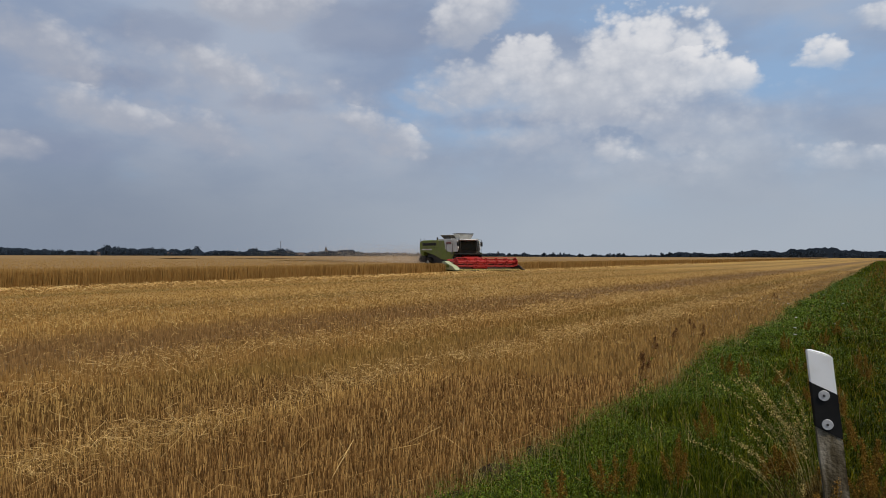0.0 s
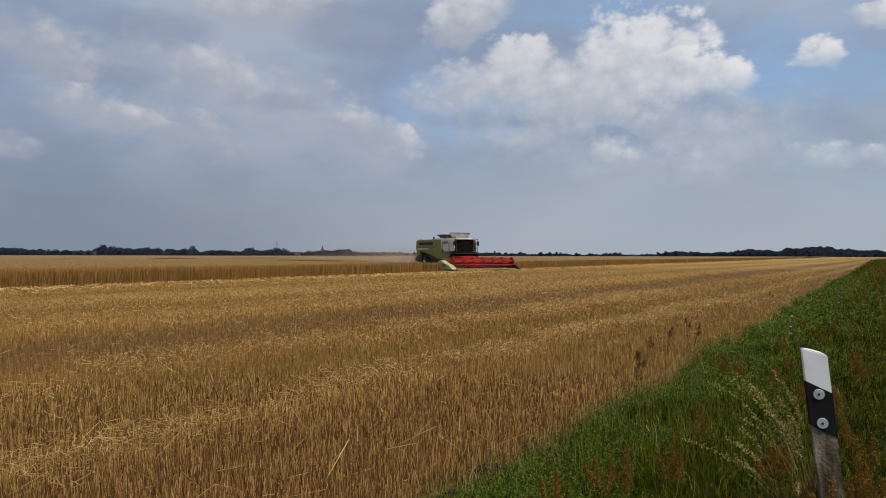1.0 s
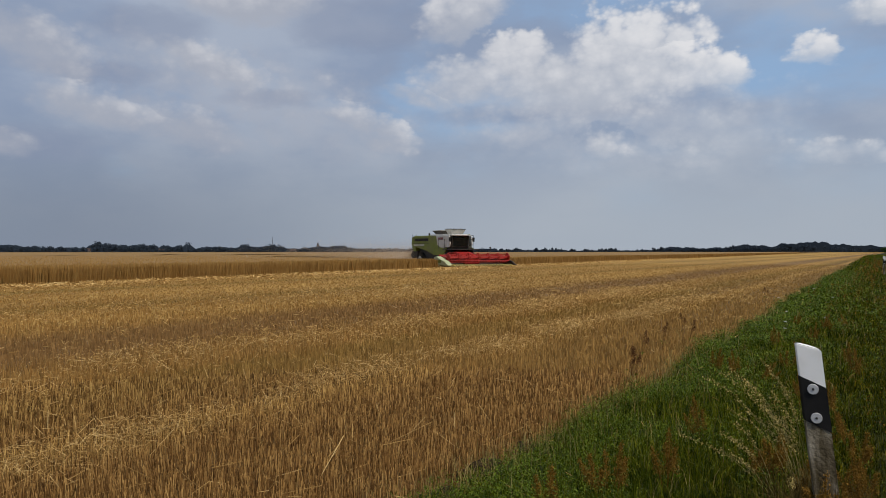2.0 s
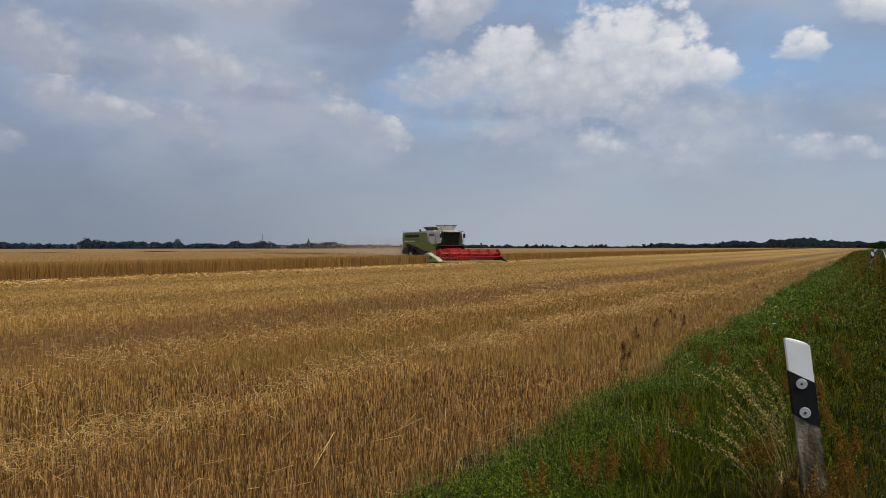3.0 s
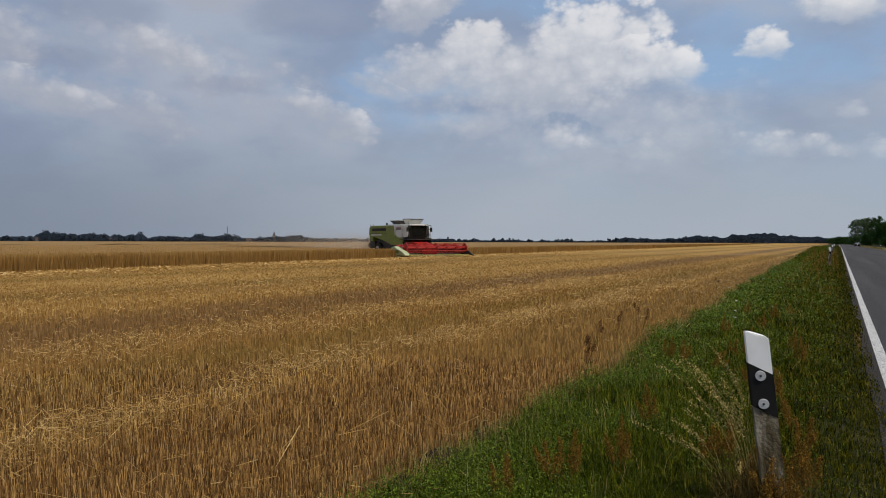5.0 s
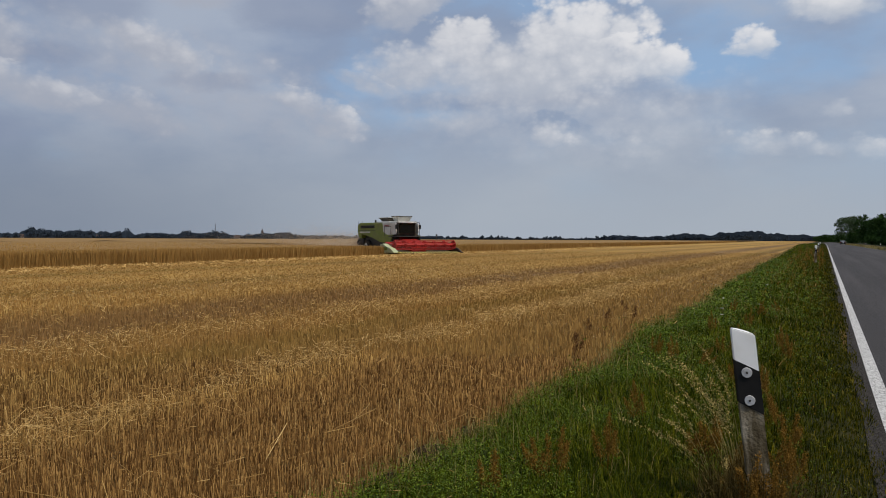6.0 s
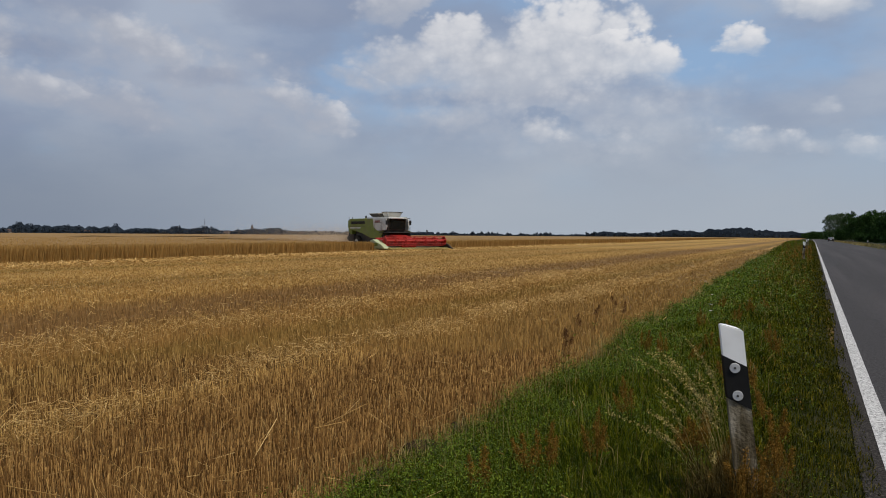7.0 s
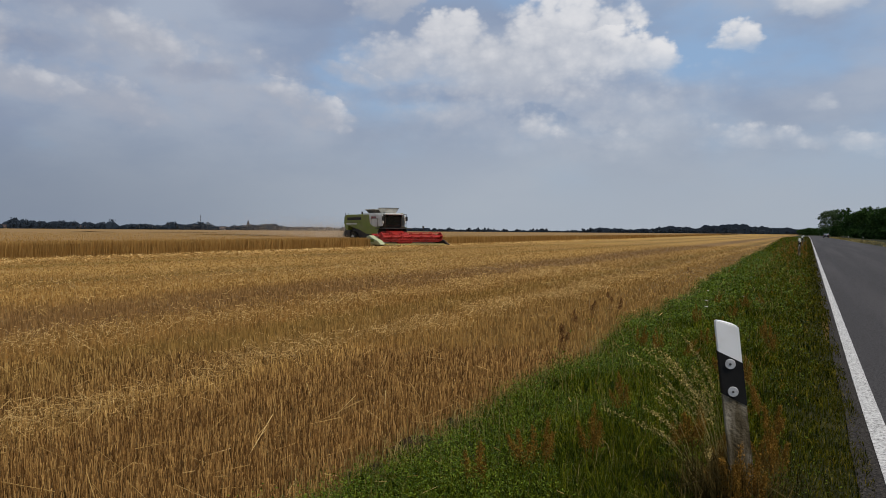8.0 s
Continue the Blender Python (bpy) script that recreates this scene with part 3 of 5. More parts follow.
tagged(strip("road_marking", 0.435, 0.56, -12, 735, 0.0245, LINE, 2, 200), "worn white painted edge line on the asphalt", "road marking", kind="structure")
tagged(strip("far_verge_ground", 7.85, 40, -12, 1500, 0.012, SOIL, 5, 60), "dry grassy verge across the road", "verge", kind="structure")

# ---- stubble and straw ----


def field_edge(y):
    return -2.24 - np.clip(y - 10, 0, 300) * 0.0190 + 0.09 * wave(y, 0.4)


def crop_edge(y):
    return -32.0 - 0.045 * (y - 20) + 0.25 * wave(y * 0.5, 5.0)


def along(n, y0, y1, a):
    """Chance distances along the road, denser near the standpoint."""
    u = rng.random(n)
    return (y0 ** a + (y1 ** a - y0 ** a) * u) ** (1 / a)


def bare(x, y):
    """Flat patches kept clear for the dark hollows where the stubble meets the verge."""
    return (((x + 2.34) / 0.15) ** 2 + ((y - 4.58) / 0.24) ** 2 < 1) | (((x + 2.32) / 0.13) ** 2 + ((y - 3.98) / 0.19) ** 2 < 1) | (((x + 2.38) / 0.10) ** 2 + ((y - 5.28) / 0.14) ** 2 < 1)


def r_far(x, y):
    return np.hypot(x, y)


def swath(x, y):
    """How much loose straw lies at a place, 0 to 1: bands along the road."""
    u = x + 0.25 * wave(y, 2.2)
    s = np.exp(-((u + 5.0) / 0.42) ** 2) + 0.6 * np.exp(-((u + 8.6) / 0.8) ** 2) + 0.6 * np.clip((-12.2 - u) / 1.2, 0, 1) + 0.4 * np.exp(-((u + 15) / 1.6) ** 2)
    s = s - 0.3 * np.exp(-((u + 11.2) / 0.9) ** 2) - 0.45 * np.exp(-((u + 18.5) / 0.5) ** 2) - 0.4 * np.exp(-((u + 26.5) / 0.8) ** 2)
    patch = np.clip(noise_grid(x, y) * 1.6, 0.25, 1.2)
    s = s + 0.22 * np.clip((-12 - u) / 3, 0, 1) * np.sin(u * 1.55 + 0.6 * np.sin(y * 0.11))
    return np.clip(s * patch + 0.02 + 0.06 * np.clip((r_far(x, y) - 7) / 5, 0, 1) + 0.17 * np.clip((-5.6 - u) / 2, 0, 1) + 0.12 * np.clip((r_far(x, y) - 14) / 25, 0, 1), 0, 1)


def noise_grid(x, y):
    return 0.5 + 0.25 * (np.sin(x * 1.7 + 1.3 * np.sin(y * 0.9)) + np.sin(y * 1.9 + 1.1 * np.sin(x * 1.3 + 2)))


def spread(n, r0, r1, a=0.6):
    """Chance places on the field, thinning out with distance, and that distance."""
    r = (r0 ** a + (r1 ** a - r0 ** a) * rng.random(n)) ** (1 / a)
    b = np.radians(rng.uniform(-64, 3, n))
    return r * np.sin(b), r * np.cos(b), r


def upright(x, y, height, width, lean):
    """Far cut straws: one narrow quad each, turned by chance."""
    n = len(x)
    a, la = rng.uniform(0, 6.283, n), rng.uniform(0, 6.283, n)
    k = np.abs(rng.normal(0, 1, n)) * lean * height
    wx, wy, tx, ty, o = np.cos(a) * width / 2, np.sin(a) * width / 2, np.cos(la) * k, np.sin(la) * k, np.zeros(n)
    V = np.stack([np.stack(q, 1) for q in ((x - wx, y - wy, o), (x + wx, y + wy, o), (x + wx + tx, y + wy + ty, height), (x - wx + tx, y - wy + ty, height))], 1)
    return V.reshape(-1, 3), [np.arange(n)[:, None] * 4 + np.array([[0, 1, 2, 3]])]


def chips(x, y, z, length, width, tilt):
    """Far straws: one narrow quad each."""
    n = len(x)
    a, e, w = rng.uniform(0, 6.283, n), rng.normal(0, 1, n) * tilt, rng.uniform(-1, 1, n)
    d = np.stack([np.cos(a) * np.cos(e), np.sin(a) * np.cos(e), np.sin(e)], 1) * (length / 2)[:, None]
    o = np.stack([-np.sin(a) * np.cos(w), np.cos(a) * np.cos(w), np.sin(w)], 1) * (width / 2)[:, None]
    c = np.stack([x, y, z], 1)
    V = np.stack([c - d - o, c + d - o, c + d + o, c - d + o], 1)
    V[:, :, 2] = np.maximum(V[:, :, 2], 0.004)
    return V.reshape(-1, 3), [np.arange(n)[:, None] * 4 + np.array([[0, 1, 2, 3]])]


NEAR = 9.0
n = 92000
x, y, r = spread(n, 2.6, NEAR, 1.0)
x = np.round(x / 0.125) * 0.125 + rng.normal(0, 0.020, n)  # drilled rows along the road
keep = (x < field_edge(y) - 0.02) & ~bare(x, y) & (rng.random(n) > 0.45 * swath(x, y)) & (rng.random(n) < 0.60 + 0.6 * noise_grid(x * 2.3, y * 2.3))
x, y, r = x[keep], y[keep], r[keep]
near_stubble = stalks(x, y, 0.135 * rng.uniform(0.45, 1.25, len(x)), np.clip(r * 0.00072, 0.0038, 0.0062) * rng.uniform(0.7, 1.3, len(x)), 0.15)
n = 330000
x, y, r = spread(n, NEAR, 95, 0.35)
keep = (x < field_edge(y) - 0.02) & (x > crop_edge(y) + 0.1) & (rng.random(n) > 0.5 * swath(x, y)) & (rng.random(n) < 0.60 + 0.6 * noise_grid(x * 2.3, y * 2.3))
x, y, r = x[keep], y[keep], r[keep]
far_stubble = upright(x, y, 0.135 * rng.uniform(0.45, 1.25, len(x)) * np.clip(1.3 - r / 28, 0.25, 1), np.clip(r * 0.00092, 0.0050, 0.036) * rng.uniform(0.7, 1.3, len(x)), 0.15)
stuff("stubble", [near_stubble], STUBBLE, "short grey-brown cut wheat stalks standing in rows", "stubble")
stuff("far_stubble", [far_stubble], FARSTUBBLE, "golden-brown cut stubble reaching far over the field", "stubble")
n = 190000
x, y, r = spread(n, 2.6, 120, 0.7)
s = swath(x, y)
keep = (x < field_edge(y) + 0.05) & (x > crop_edge(y) - 0.2) & (rng.random(n) < s * np.interp(r, [3, 9, 15, 30, 60], [0.5, 0.9, 0.8, 0.5, 0.4]))
x, y, r, s = x[keep], y[keep], r[keep], s[keep]
z = np.where(rng.random(len(x)) < 0.35 * np.clip(s * 2.5, 0.1, 1), 0.17 * rng.uniform(0.4, 1.0, len(x)), 0.02 + 0.12 * s * rng.random(len(x))) * np.clip(1.25 - r / 28, 0.2, 1)
size = np.clip(0.062 + r * 0.0006, 0, 0.10) * rng.uniform(0.35, 1.6, len(x))
thick = np.clip(r * 0.00055, 0.0034, 0.026)
# the heaped swaths close by: place across the field, half width, share
bx, by = [], []
for at, half, count, y0, y1 in ((-4.95, 0.24, 9000, 1.5, 24), (-8.0, 0.55, 6500, 2.5, 30), (-7.0, 2.2, 6000, 2.5, 30), (-15.5, 1.8, 5000, 3, 40)):
    q = along(count, y0, y1, 0.7)
    bx.append(at - 0.25 * wave(q, 2.2) + rng.normal(0, half, count))
    by.append(q)
bx, by = np.concatenate(bx), np.concatenate(by)
k = rng.random(len(bx)) < np.clip(noise_grid(bx * 1.3, by * 1.1) * 2.6 - 0.75, 0.06, 1)
bx, by = bx[k], by[k]
br = np.hypot(bx, by)
stuff("straw_swath", [lying(bx, by, rng.uniform(0.06, 0.19, len(bx)), np.clip(0.07 + br * 0.001, 0, 0.10) * rng.uniform(0.4, 1.6, len(bx)), np.clip(br * 0.0006, 0.0038, 0.02), 0.55)], STRAW,
      "bright straw heaped in swaths on the stubble", "straw")
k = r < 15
lx, ly, lr = spread(420, 3.2, 9, 1.0)
on = (lx < field_edge(ly) - 0.1)
lx, ly = lx[on], ly[on]
long_straw = lying(lx, ly, rng.uniform(0.06, 0.17, len(lx)), rng.uniform(0.14, 0.36, len(lx)), np.full(len(lx), 0.005), 0.4)
stuff("loose_straw", [long_straw, lying(x[k], y[k], z[k], size[k], thick[k], 0.5)], STRAW, "golden loose straw scattered in swaths over the stubble", "straw")
# the thrown straw along the foot of the standing crop, and small tufts of it between
q = 12 + 150 * rng.random(15000) ** 1.5
ex, er = crop_edge(q) + 0.15 + rng.exponential(0.9, len(q)), np.hypot(crop_edge(q), q)
edge_straw = chips(ex, q, rng.uniform(0.02, 0.12, len(q)), rng.uniform(0.1, 0.3, len(q)), np.clip(er * 0.0007, 0.02, 0.06), 0.3)
cx, cy, cr = spread(650, 11, 60, 0.8)
cx, cy = np.repeat(cx, 14) + rng.normal(0, 1, 9100) * np.repeat(cr, 14) * 0.006, np.repeat(cy, 14) + rng.normal(0, 0.12, 9100)
k2 = (cx < field_edge(cy) - 0.2) & (cx > crop_edge(cy) + 0.3)
cx, cy = cx[k2], cy[k2]
tufts = chips(cx, cy, rng.uniform(0.06, 0.17, len(cx)), rng.uniform(0.05, 0.16, len(cx)), np.clip(np.hypot(cx, cy) * 0.0006, 0.006, 0.03), 0.5)
stuff("edge_straw", [edge_straw], STRAW, "bright straw thrown along the foot of the standing wheat", "straw")
stuff("straw_litter", [chips(x[~k], y[~k], z[~k], size[~k], thick[~k], 0.4), tufts], FARSTRAW, "pale golden straw spread over the far stubble", "straw")
# the same ground beside and behind the standpoint
n = 9000
x, y = rng.uniform(-10, -2.5, n), rng.uniform(-7, 5, n)
k = np.hypot(x, y) * np.where(np.degrees(np.arctan2(x, y)) > -64, 0, 1) > 0
k |= np.hypot(x, y) < 2.6
x, y = x[k], y[k]
stuff("stubble", [stalks(x, y, 0.19 * rng.uniform(0.6, 1.2, len(x)), 0.009 * rng.uniform(0.7, 1.3, len(x)), 0.12)], STUBBLE, "short grey-brown cut wheat stalks standing in rows", "stubble")

# ---- standing wheat ----
CROP_H = 0.80
MACHINE = pose(-33.8, 64.2, 0, 0, 0, -30.0)
INTO = MACHINE.inverted()


def uncut(x, y):
    """Standing wheat: beyond the edge, but not where the machine has passed, nor in a bite that clears the camera's
    view of the header.
    """
    lx = INTO[0][0] * x + INTO[0][1] * y + INTO[0][3]
    ly = INTO[1][0] * x + INTO[1][1] * y + INTO[1][3]
    return (x < crop_edge(y)) & ~((ly > -3.6) & (ly < 4.65) & (lx > -60)) & ~((ly > -9.0) & (ly < 4.6) & (lx > -0.4))


def canopy(x0, x1, y0, y1, step):
    xs, ys = np.arange(x0, x1, step), np.arange(y0, y1, step)
    gx, gy = np.meshgrid(xs, ys, indexing="ij")
    ok = uncut(gx + step / 2 + 0.5, gy + step / 2) & uncut(gx, gy - 0.3) & uncut(gx, gy + 0.3)
    V = np.stack([gx, gy, CROP_H - 0.10 + 0.05 * noise_grid(gx * 0.6, gy * 0.6) + rng.normal(0, 0.012 * step, gx.shape)], 2).reshape(-1, 3)
    ny = len(ys)
    i = np.arange(len(xs) - 1)[:, None] * ny + np.arange(ny - 1)[None]
    i = i[ok[:-1, :-1]].reshape(-1, 1)
    return V, [i + np.array([[0, ny, ny + 1, 1]])]


def far_canopy():
    """The crop's top far along its edge, in strips that follow the edge."""
    ys, d = 160 * (1500 / 160) ** np.linspace(0, 1, 120), np.array([0.3, 2, 6, 15, 40, 90, 250, 600, 1350])
    gy, gd = np.meshgrid(ys, d, indexing="ij")
    V = np.stack([crop_edge(gy) - gd, gy, CROP_H - 0.06 + 0.05 * noise_grid(gy * 0.6, gd * 0.6)], 2).reshape(-1, 3)
    i = (np.arange(len(ys) - 1)[:, None] * len(d) + np.arange(len(d) - 1)[None]).reshape(-1, 1)
    return V, [i + np.array([[0, len(d), len(d) + 1, 1]])]


def ears(n, f):
    x, y = f(n)
    keep = uncut(x, y)
    return x[keep], y[keep]


def front(n):
    y = 10 + 640 * rng.random(n) ** 2.2
    return crop_edge(y) - rng.exponential(0.38, n), y


def top(n):
    r = 38 + 110 * rng.random(n) ** 1.5
    a = np.radians(rng.uniform(-64, -8, n))
    return r * np.sin(a), r * np.cos(a)


def lane(n):
    lx, s = rng.uniform(-45, 2, n), np.where(rng.random(n) < 0.5, -1, 1)
    ly = np.where(s > 0, 4.67, -3.62) + s * rng.exponential(0.3, n)
    corner = rng.random(n) < 0.25  # the crop's face across the machine's way
    lx, ly = np.where(corner, -0.42 - rng.exponential(0.3, n), lx), np.where(corner, rng.uniform(-9.2, -3.6, n), ly)
    return MACHINE[0][0] * lx + MACHINE[0][1] * ly + MACHINE[0][3], MACHINE[1][0] * lx + MACHINE[1][1] * ly + MACHINE[1][3]


fx, fy = ears(135000, front)
tx, ty = ears(60000, top)
qx, qy = ears(14000, lane)
crop = tagged(new("wheat_crop"), "dense ripe golden-brown wheat still standing uncut", "wheat", kind="stuff")
v, f = join(canopy(-130, -30, 5, 160, 0.8), far_canopy(), canopy(-1400, -130, -60, 160, 8.0))
mass("canopy", v, f, CROPTOP, crop)
v, f = join(upright(fx, fy, CROP_H * rng.uniform(0.55, 1.12, len(fx)), np.clip(np.hypot(fx, fy) * 0.00036, 0.012, 0.25), 0.10),
            blades(qx, qy, CROP_H * rng.uniform(0.86, 1.12, len(qx)), np.full(len(qx), 0.035), 0.12),
            blades(tx, ty, rng.uniform(0.06, 0.16, len(tx)), np.full(len(tx), 0.026), 0.5, CROP_H - 0.10))
mass("stalks", v, f, WHEAT, crop)
k = rng.random(len(fx)) < 0.35
p = np.stack([fx[k] + rng.normal(0, 0.05, k.sum()), fy[k], CROP_H * rng.uniform(0.80, 1.10, k.sum())], 1)
v, f = flakes(p, np.clip(fy[k] * 0.0007, 0.022, 0.08))
tagged(mass("ears", v, f, WHEAT, crop), kind="stuff")

# ---- the combine harvester: x ahead, y to its left, from the ground under the cutter bar ----
HALF = 3.46


def combine_harvester():
    m = tagged(empty("combine_harvester", MACHINE), "lime green and white combine harvester with wide red header", "combine harvester")
    part("chassis", box(box(B(), -9.3, -4.3, -1.15, 1.15, 0.75, 1.7, 0.04), -9.9, -4.4, -1.0, 1.0, 1.5, 2.9), DARK, m, "dusty dark chassis")
    for s in (-1, 1):
        y0, y1 = (s * 1.60, s * 1.50)
        p = part("side_panel", profile(B(), [(-5.3, 1.15), (-4.5, 1.25), (-4.0, 1.95), (-5.1, 2.0), (-5.8, 2.3), (-6.0, 3.24), (-9.55, 3.30), (-9.95, 3.12), (-10.0, 2.3), (-9.0, 2.02), (-7.6, 1.70), (-6.4, 1.25)], y0, y1, 0.03), GREEN, m, "lime green side panel")
        part("engine_grille", box(B(), -9.45, -7.2, s * 1.625, s * 1.60, 2.72, 3.02, 0.01), DARK, p, "black air grille")
        for k in range(6):
            part("slat", box(B(), -9.40, -7.25, s * 1.645, s * 1.625, 2.745 + k * 0.045, 2.762 + k * 0.045), BLACKPLASTIC, p)
        part("panel_seam", box(B(), -9.85, -7.05, s * 1.612, s * 1.60, 2.46, 2.49), DARK, p)
        part("stripe", box(B(), -9.6, -7.9, s * 1.614, s * 1.60, 2.24, 2.36), WHITE, p, "pale type plate stripe")
        fore = -3.3 if s < 0 else -4.3
        w = part("front_panel", profile(B(), [(-4.48, 1.99), (fore - 0.15, 2.05), (fore, 2.4), (fore - 0.1, 3.22), (-4.95, 3.30), (-5.99, 3.25), (-5.79, 2.31), (-5.09, 2.01)], y0, y1, 0.03), WHITE, m, "off-white front side panel")
        for k in range(5):  # plain bars in place of the maker's lettering
            part("mark", box(B(), -5.55 + k * 0.2, -5.40 + k * 0.2, s * 1.614, s * 1.60, 2.82, 3.06), REDMARK, w, "red mark")
        part("access_door", box(B(), -5.1, -4.5, s * 1.618, s * 1.60, 2.1, 2.75, 0.01), WHITE, w)
        # wheels
        for name, x, r, wd, yy in (("front_wheel", -4.75, 0.98, 0.70, 1.18), ("rear_wheel", -8.75, 0.68, 0.55, 1.20)):
            bm = rod(B(), (x, s * (yy - wd / 2), r), (x, s * (yy + wd / 2), r), r, sides=40)
            bmesh.ops.bevel(bm, geom=[e for e in bm.edges if len(e.link_faces) == 2 and e.calc_face_angle() > 1], offset=0.09, segments=3, affect="EDGES")
            wh = part(name, bm, TYRE, m, "dusty black tyre")
            bm = B()
            for k in range(22):
                a = k * math.tau / 22
                for t in (-1, 1):
                    mt = Matrix.Translation((x, s * yy + t * wd * 0.23, r)) @ Matrix.Rotation(a, 4, "Y") @ Matrix.Translation((0, 0, r)) @ Matrix.Rotation(t * 0.6, 4, "Z")
                    bmesh.ops.create_cube(bm, size=1, matrix=mt @ Matrix.Diagonal((0.06, wd * 0.5, 0.07, 1)))
            part("tread", bm, TYRE, wh)
            bm = rod(B(), (x, s * (yy + wd / 2 - 0.06), r), (x, s * (yy + wd / 2 + 0.012), r), r * 0.55, r * 0.50, 28)
            part("rim", bm, RIM, wh, "pale wheel rim")
            part("hub", rod(B(), (x, s * (yy + wd / 2), r), (x, s * (yy + wd / 2 + 0.07), r), r * 0.2, sides=14), DARK, wh)
    part("engine_deck", box(B(), -9.6, -7.3, -1.5, 1.5, 3.15, 3.32, 0.03), GREEN, m)
    part("rear_hood", profile(B(), [(-9.55, 3.28), (-9.95, 3.10), (-10.05, 2.0), (-9.7, 1.6), (-9.45, 1.6)], -1.5, 1.5, 0.03), GREEN, m, "lime green rear hood")
    part("straw_chopper", profile(B(), [(-9.3, 1.65), (-10.1, 1.7), (-10.55, 1.15), (-10.2, 0.85), (-9.4, 0.95)], -1.35, 1.35, 0.03), DARK, m, "dark straw chopper")
    r = part("rear_ladder", rod(rod(B(), (-10.08, -1.35, 1.3), (-10.15, -1.35, 3.5), 0.025), (-10.08, -0.95, 1.3), (-10.15, -0.95, 3.5), 0.025), DARK, m)
    for k in range(6):
        part("rung", rod(B(), (-10.1, -1.35, 1.45 + k * 0.3), (-10.1, -0.95, 1.45 + k * 0.3), 0.018), DARK, r)
    # grain tank with open flaps
    t = part("grain_tank", box(B(), -7.2, -4.95, -1.4, 1.4, 3.1, 3.42, 0.04), WHITE, m, "off-white grain tank")
    for at, b0, b1, t0, t1, z1, mat in ((-4.95, 0.35, 0.60, 0.52, 0.88, 3.95, WHITE), (-6.45, 0.60, 0.75, 0.75, 1.15, 3.82, SHADEGREY)):
        lo = [(at - b0, -b1), (at + b0, -b1), (at + b0, b1), (at - b0, b1)]
        hi = [(at - t0, -t1), (at + t0, -t1), (at + t0, t1), (at - t0, t1)]
        for k in range(4):
            bm = B()
            n = (k + 1) % 4
            bm.faces.new([bm.verts.new((*c, z)) for c, z in ((lo[k], 3.38), (lo[n], 3.38), (hi[n], z1), (hi[k], z1))])
            bmesh.ops.solidify(bm, geom=bm.faces[:], thickness=0.03)
            part("tank_flap", bm, mat, t, "raised tank flap")
            part("flap_rim", rod(B(), (*hi[k], z1), (*hi[n], z1), 0.03, sides=6), DARK if mat is WHITE else RIM, t)
    part("auger_tube", rod(B(), (-5.2, 1.75, 3.25), (-9.9, 1.75, 3.35), 0.2, sides=16), GREEN, m, "folded unloading auger")
    part("filler_dome", rod(B(), (-5.7, 0, 3.4), (-5.7, 0, 4.02), 0.20, 0.12, 14), DARK, t)
    part("exhaust", rod(B(), (-8.0, -0.9, 3.3), (-8.0, -0.9, 3.62), 0.08, sides=12), DARK, m)
    # cab
    c = part("cab", profile(B(), [(-4.7, 1.85), (-3.35, 1.85), (-3.15, 2.15), (-4.7, 2.15)], -0.95, 0.95, 0.03), DARK, m, "dark cab floor")
    part("cab_back", box(B(), -4.75, -4.6, -0.95, 0.95, 2.1, 2.9), DARK, c)
    part("roof", profile(B(), [(-4.75, 3.20), (-3.0, 3.20), (-2.85, 3.27), (-3.1, 3.36), (-4.5, 3.40), (-4.75, 3.36)], -1.02, 1.02, 0.04), WHITE, c, "off-white cab roof")
    part("windscreen", profile(B(), [(-3.17, 2.15), (-3.10, 2.15), (-3.02, 3.20), (-3.09, 3.20)], -0.88, 0.88), GLASS, c, "dark tinted windscreen")
    for s in (-1, 1):
        part("side_window", box(B(), -4.5, -3.25, s * 0.95, s * 0.92, 2.15, 3.20), GLASS, c, "dark tinted side window")
        part("pillar", rod(B(), (-3.2, s * 0.92, 2.1), (-3.06, s * 0.92, 3.24), 0.05), DARK, c)
        part("door_pillar", rod(B(), (-4.0, s * 0.95, 2.1), (-4.0, s * 0.95, 3.24), 0.03), DARK, c)
        arm = part("mirror_arm", rod(rod(B(), (-3.05, s * 0.95, 3.30), (-2.85, s * 1.30, 3.26), 0.025), (-2.85, s * 1.30, 3.28), (-2.85, s * 1.30, 2.6), 0.022), DARK, c)
        part("mirror", box(B(), -2.90, -2.82, s * 1.20, s * 1.44, 2.6, 3.05, 0.03), BLACKPLASTIC, arm, "black wing mirror")
        part("work_light", box(B(), -2.9, -2.80, s * 0.8 - 0.12, s * 0.8 + 0.12, 3.23, 3.32, 0.01), REFLECT, c)
        part("platform_rail", rod(rod(rod(B(), (-4.6, s * 1.62, 1.85), (-4.6, s * 1.62, 2.85), 0.022), (-3.4, s * 1.62, 1.85), (-3.4, s * 1.62, 2.85), 0.022), (-4.6, s * 1.62, 2.85), (-3.4, s * 1.62, 2.85), 0.022), DARK, c)
    part("seat", profile(B(), [(-4.3, 2.15), (-3.8, 2.15), (-3.8, 2.6), (-4.1, 2.6), (-4.15, 3.2), (-4.3, 3.2)], -0.28, 0.28, 0.04), BLACKPLASTIC, c)
    part("platform", box(B(), -4.7, -3.3, -1.66, 1.66, 1.78, 1.86), DARK, m)
    part("feeder_house", profile(B(), [(-4.5, 1.85), (-4.5, 1.05), (-1.8, 0.25), (-1.8, 1.0)], -0.8, 0.8, 0.03), RED, m, "red feeder house")
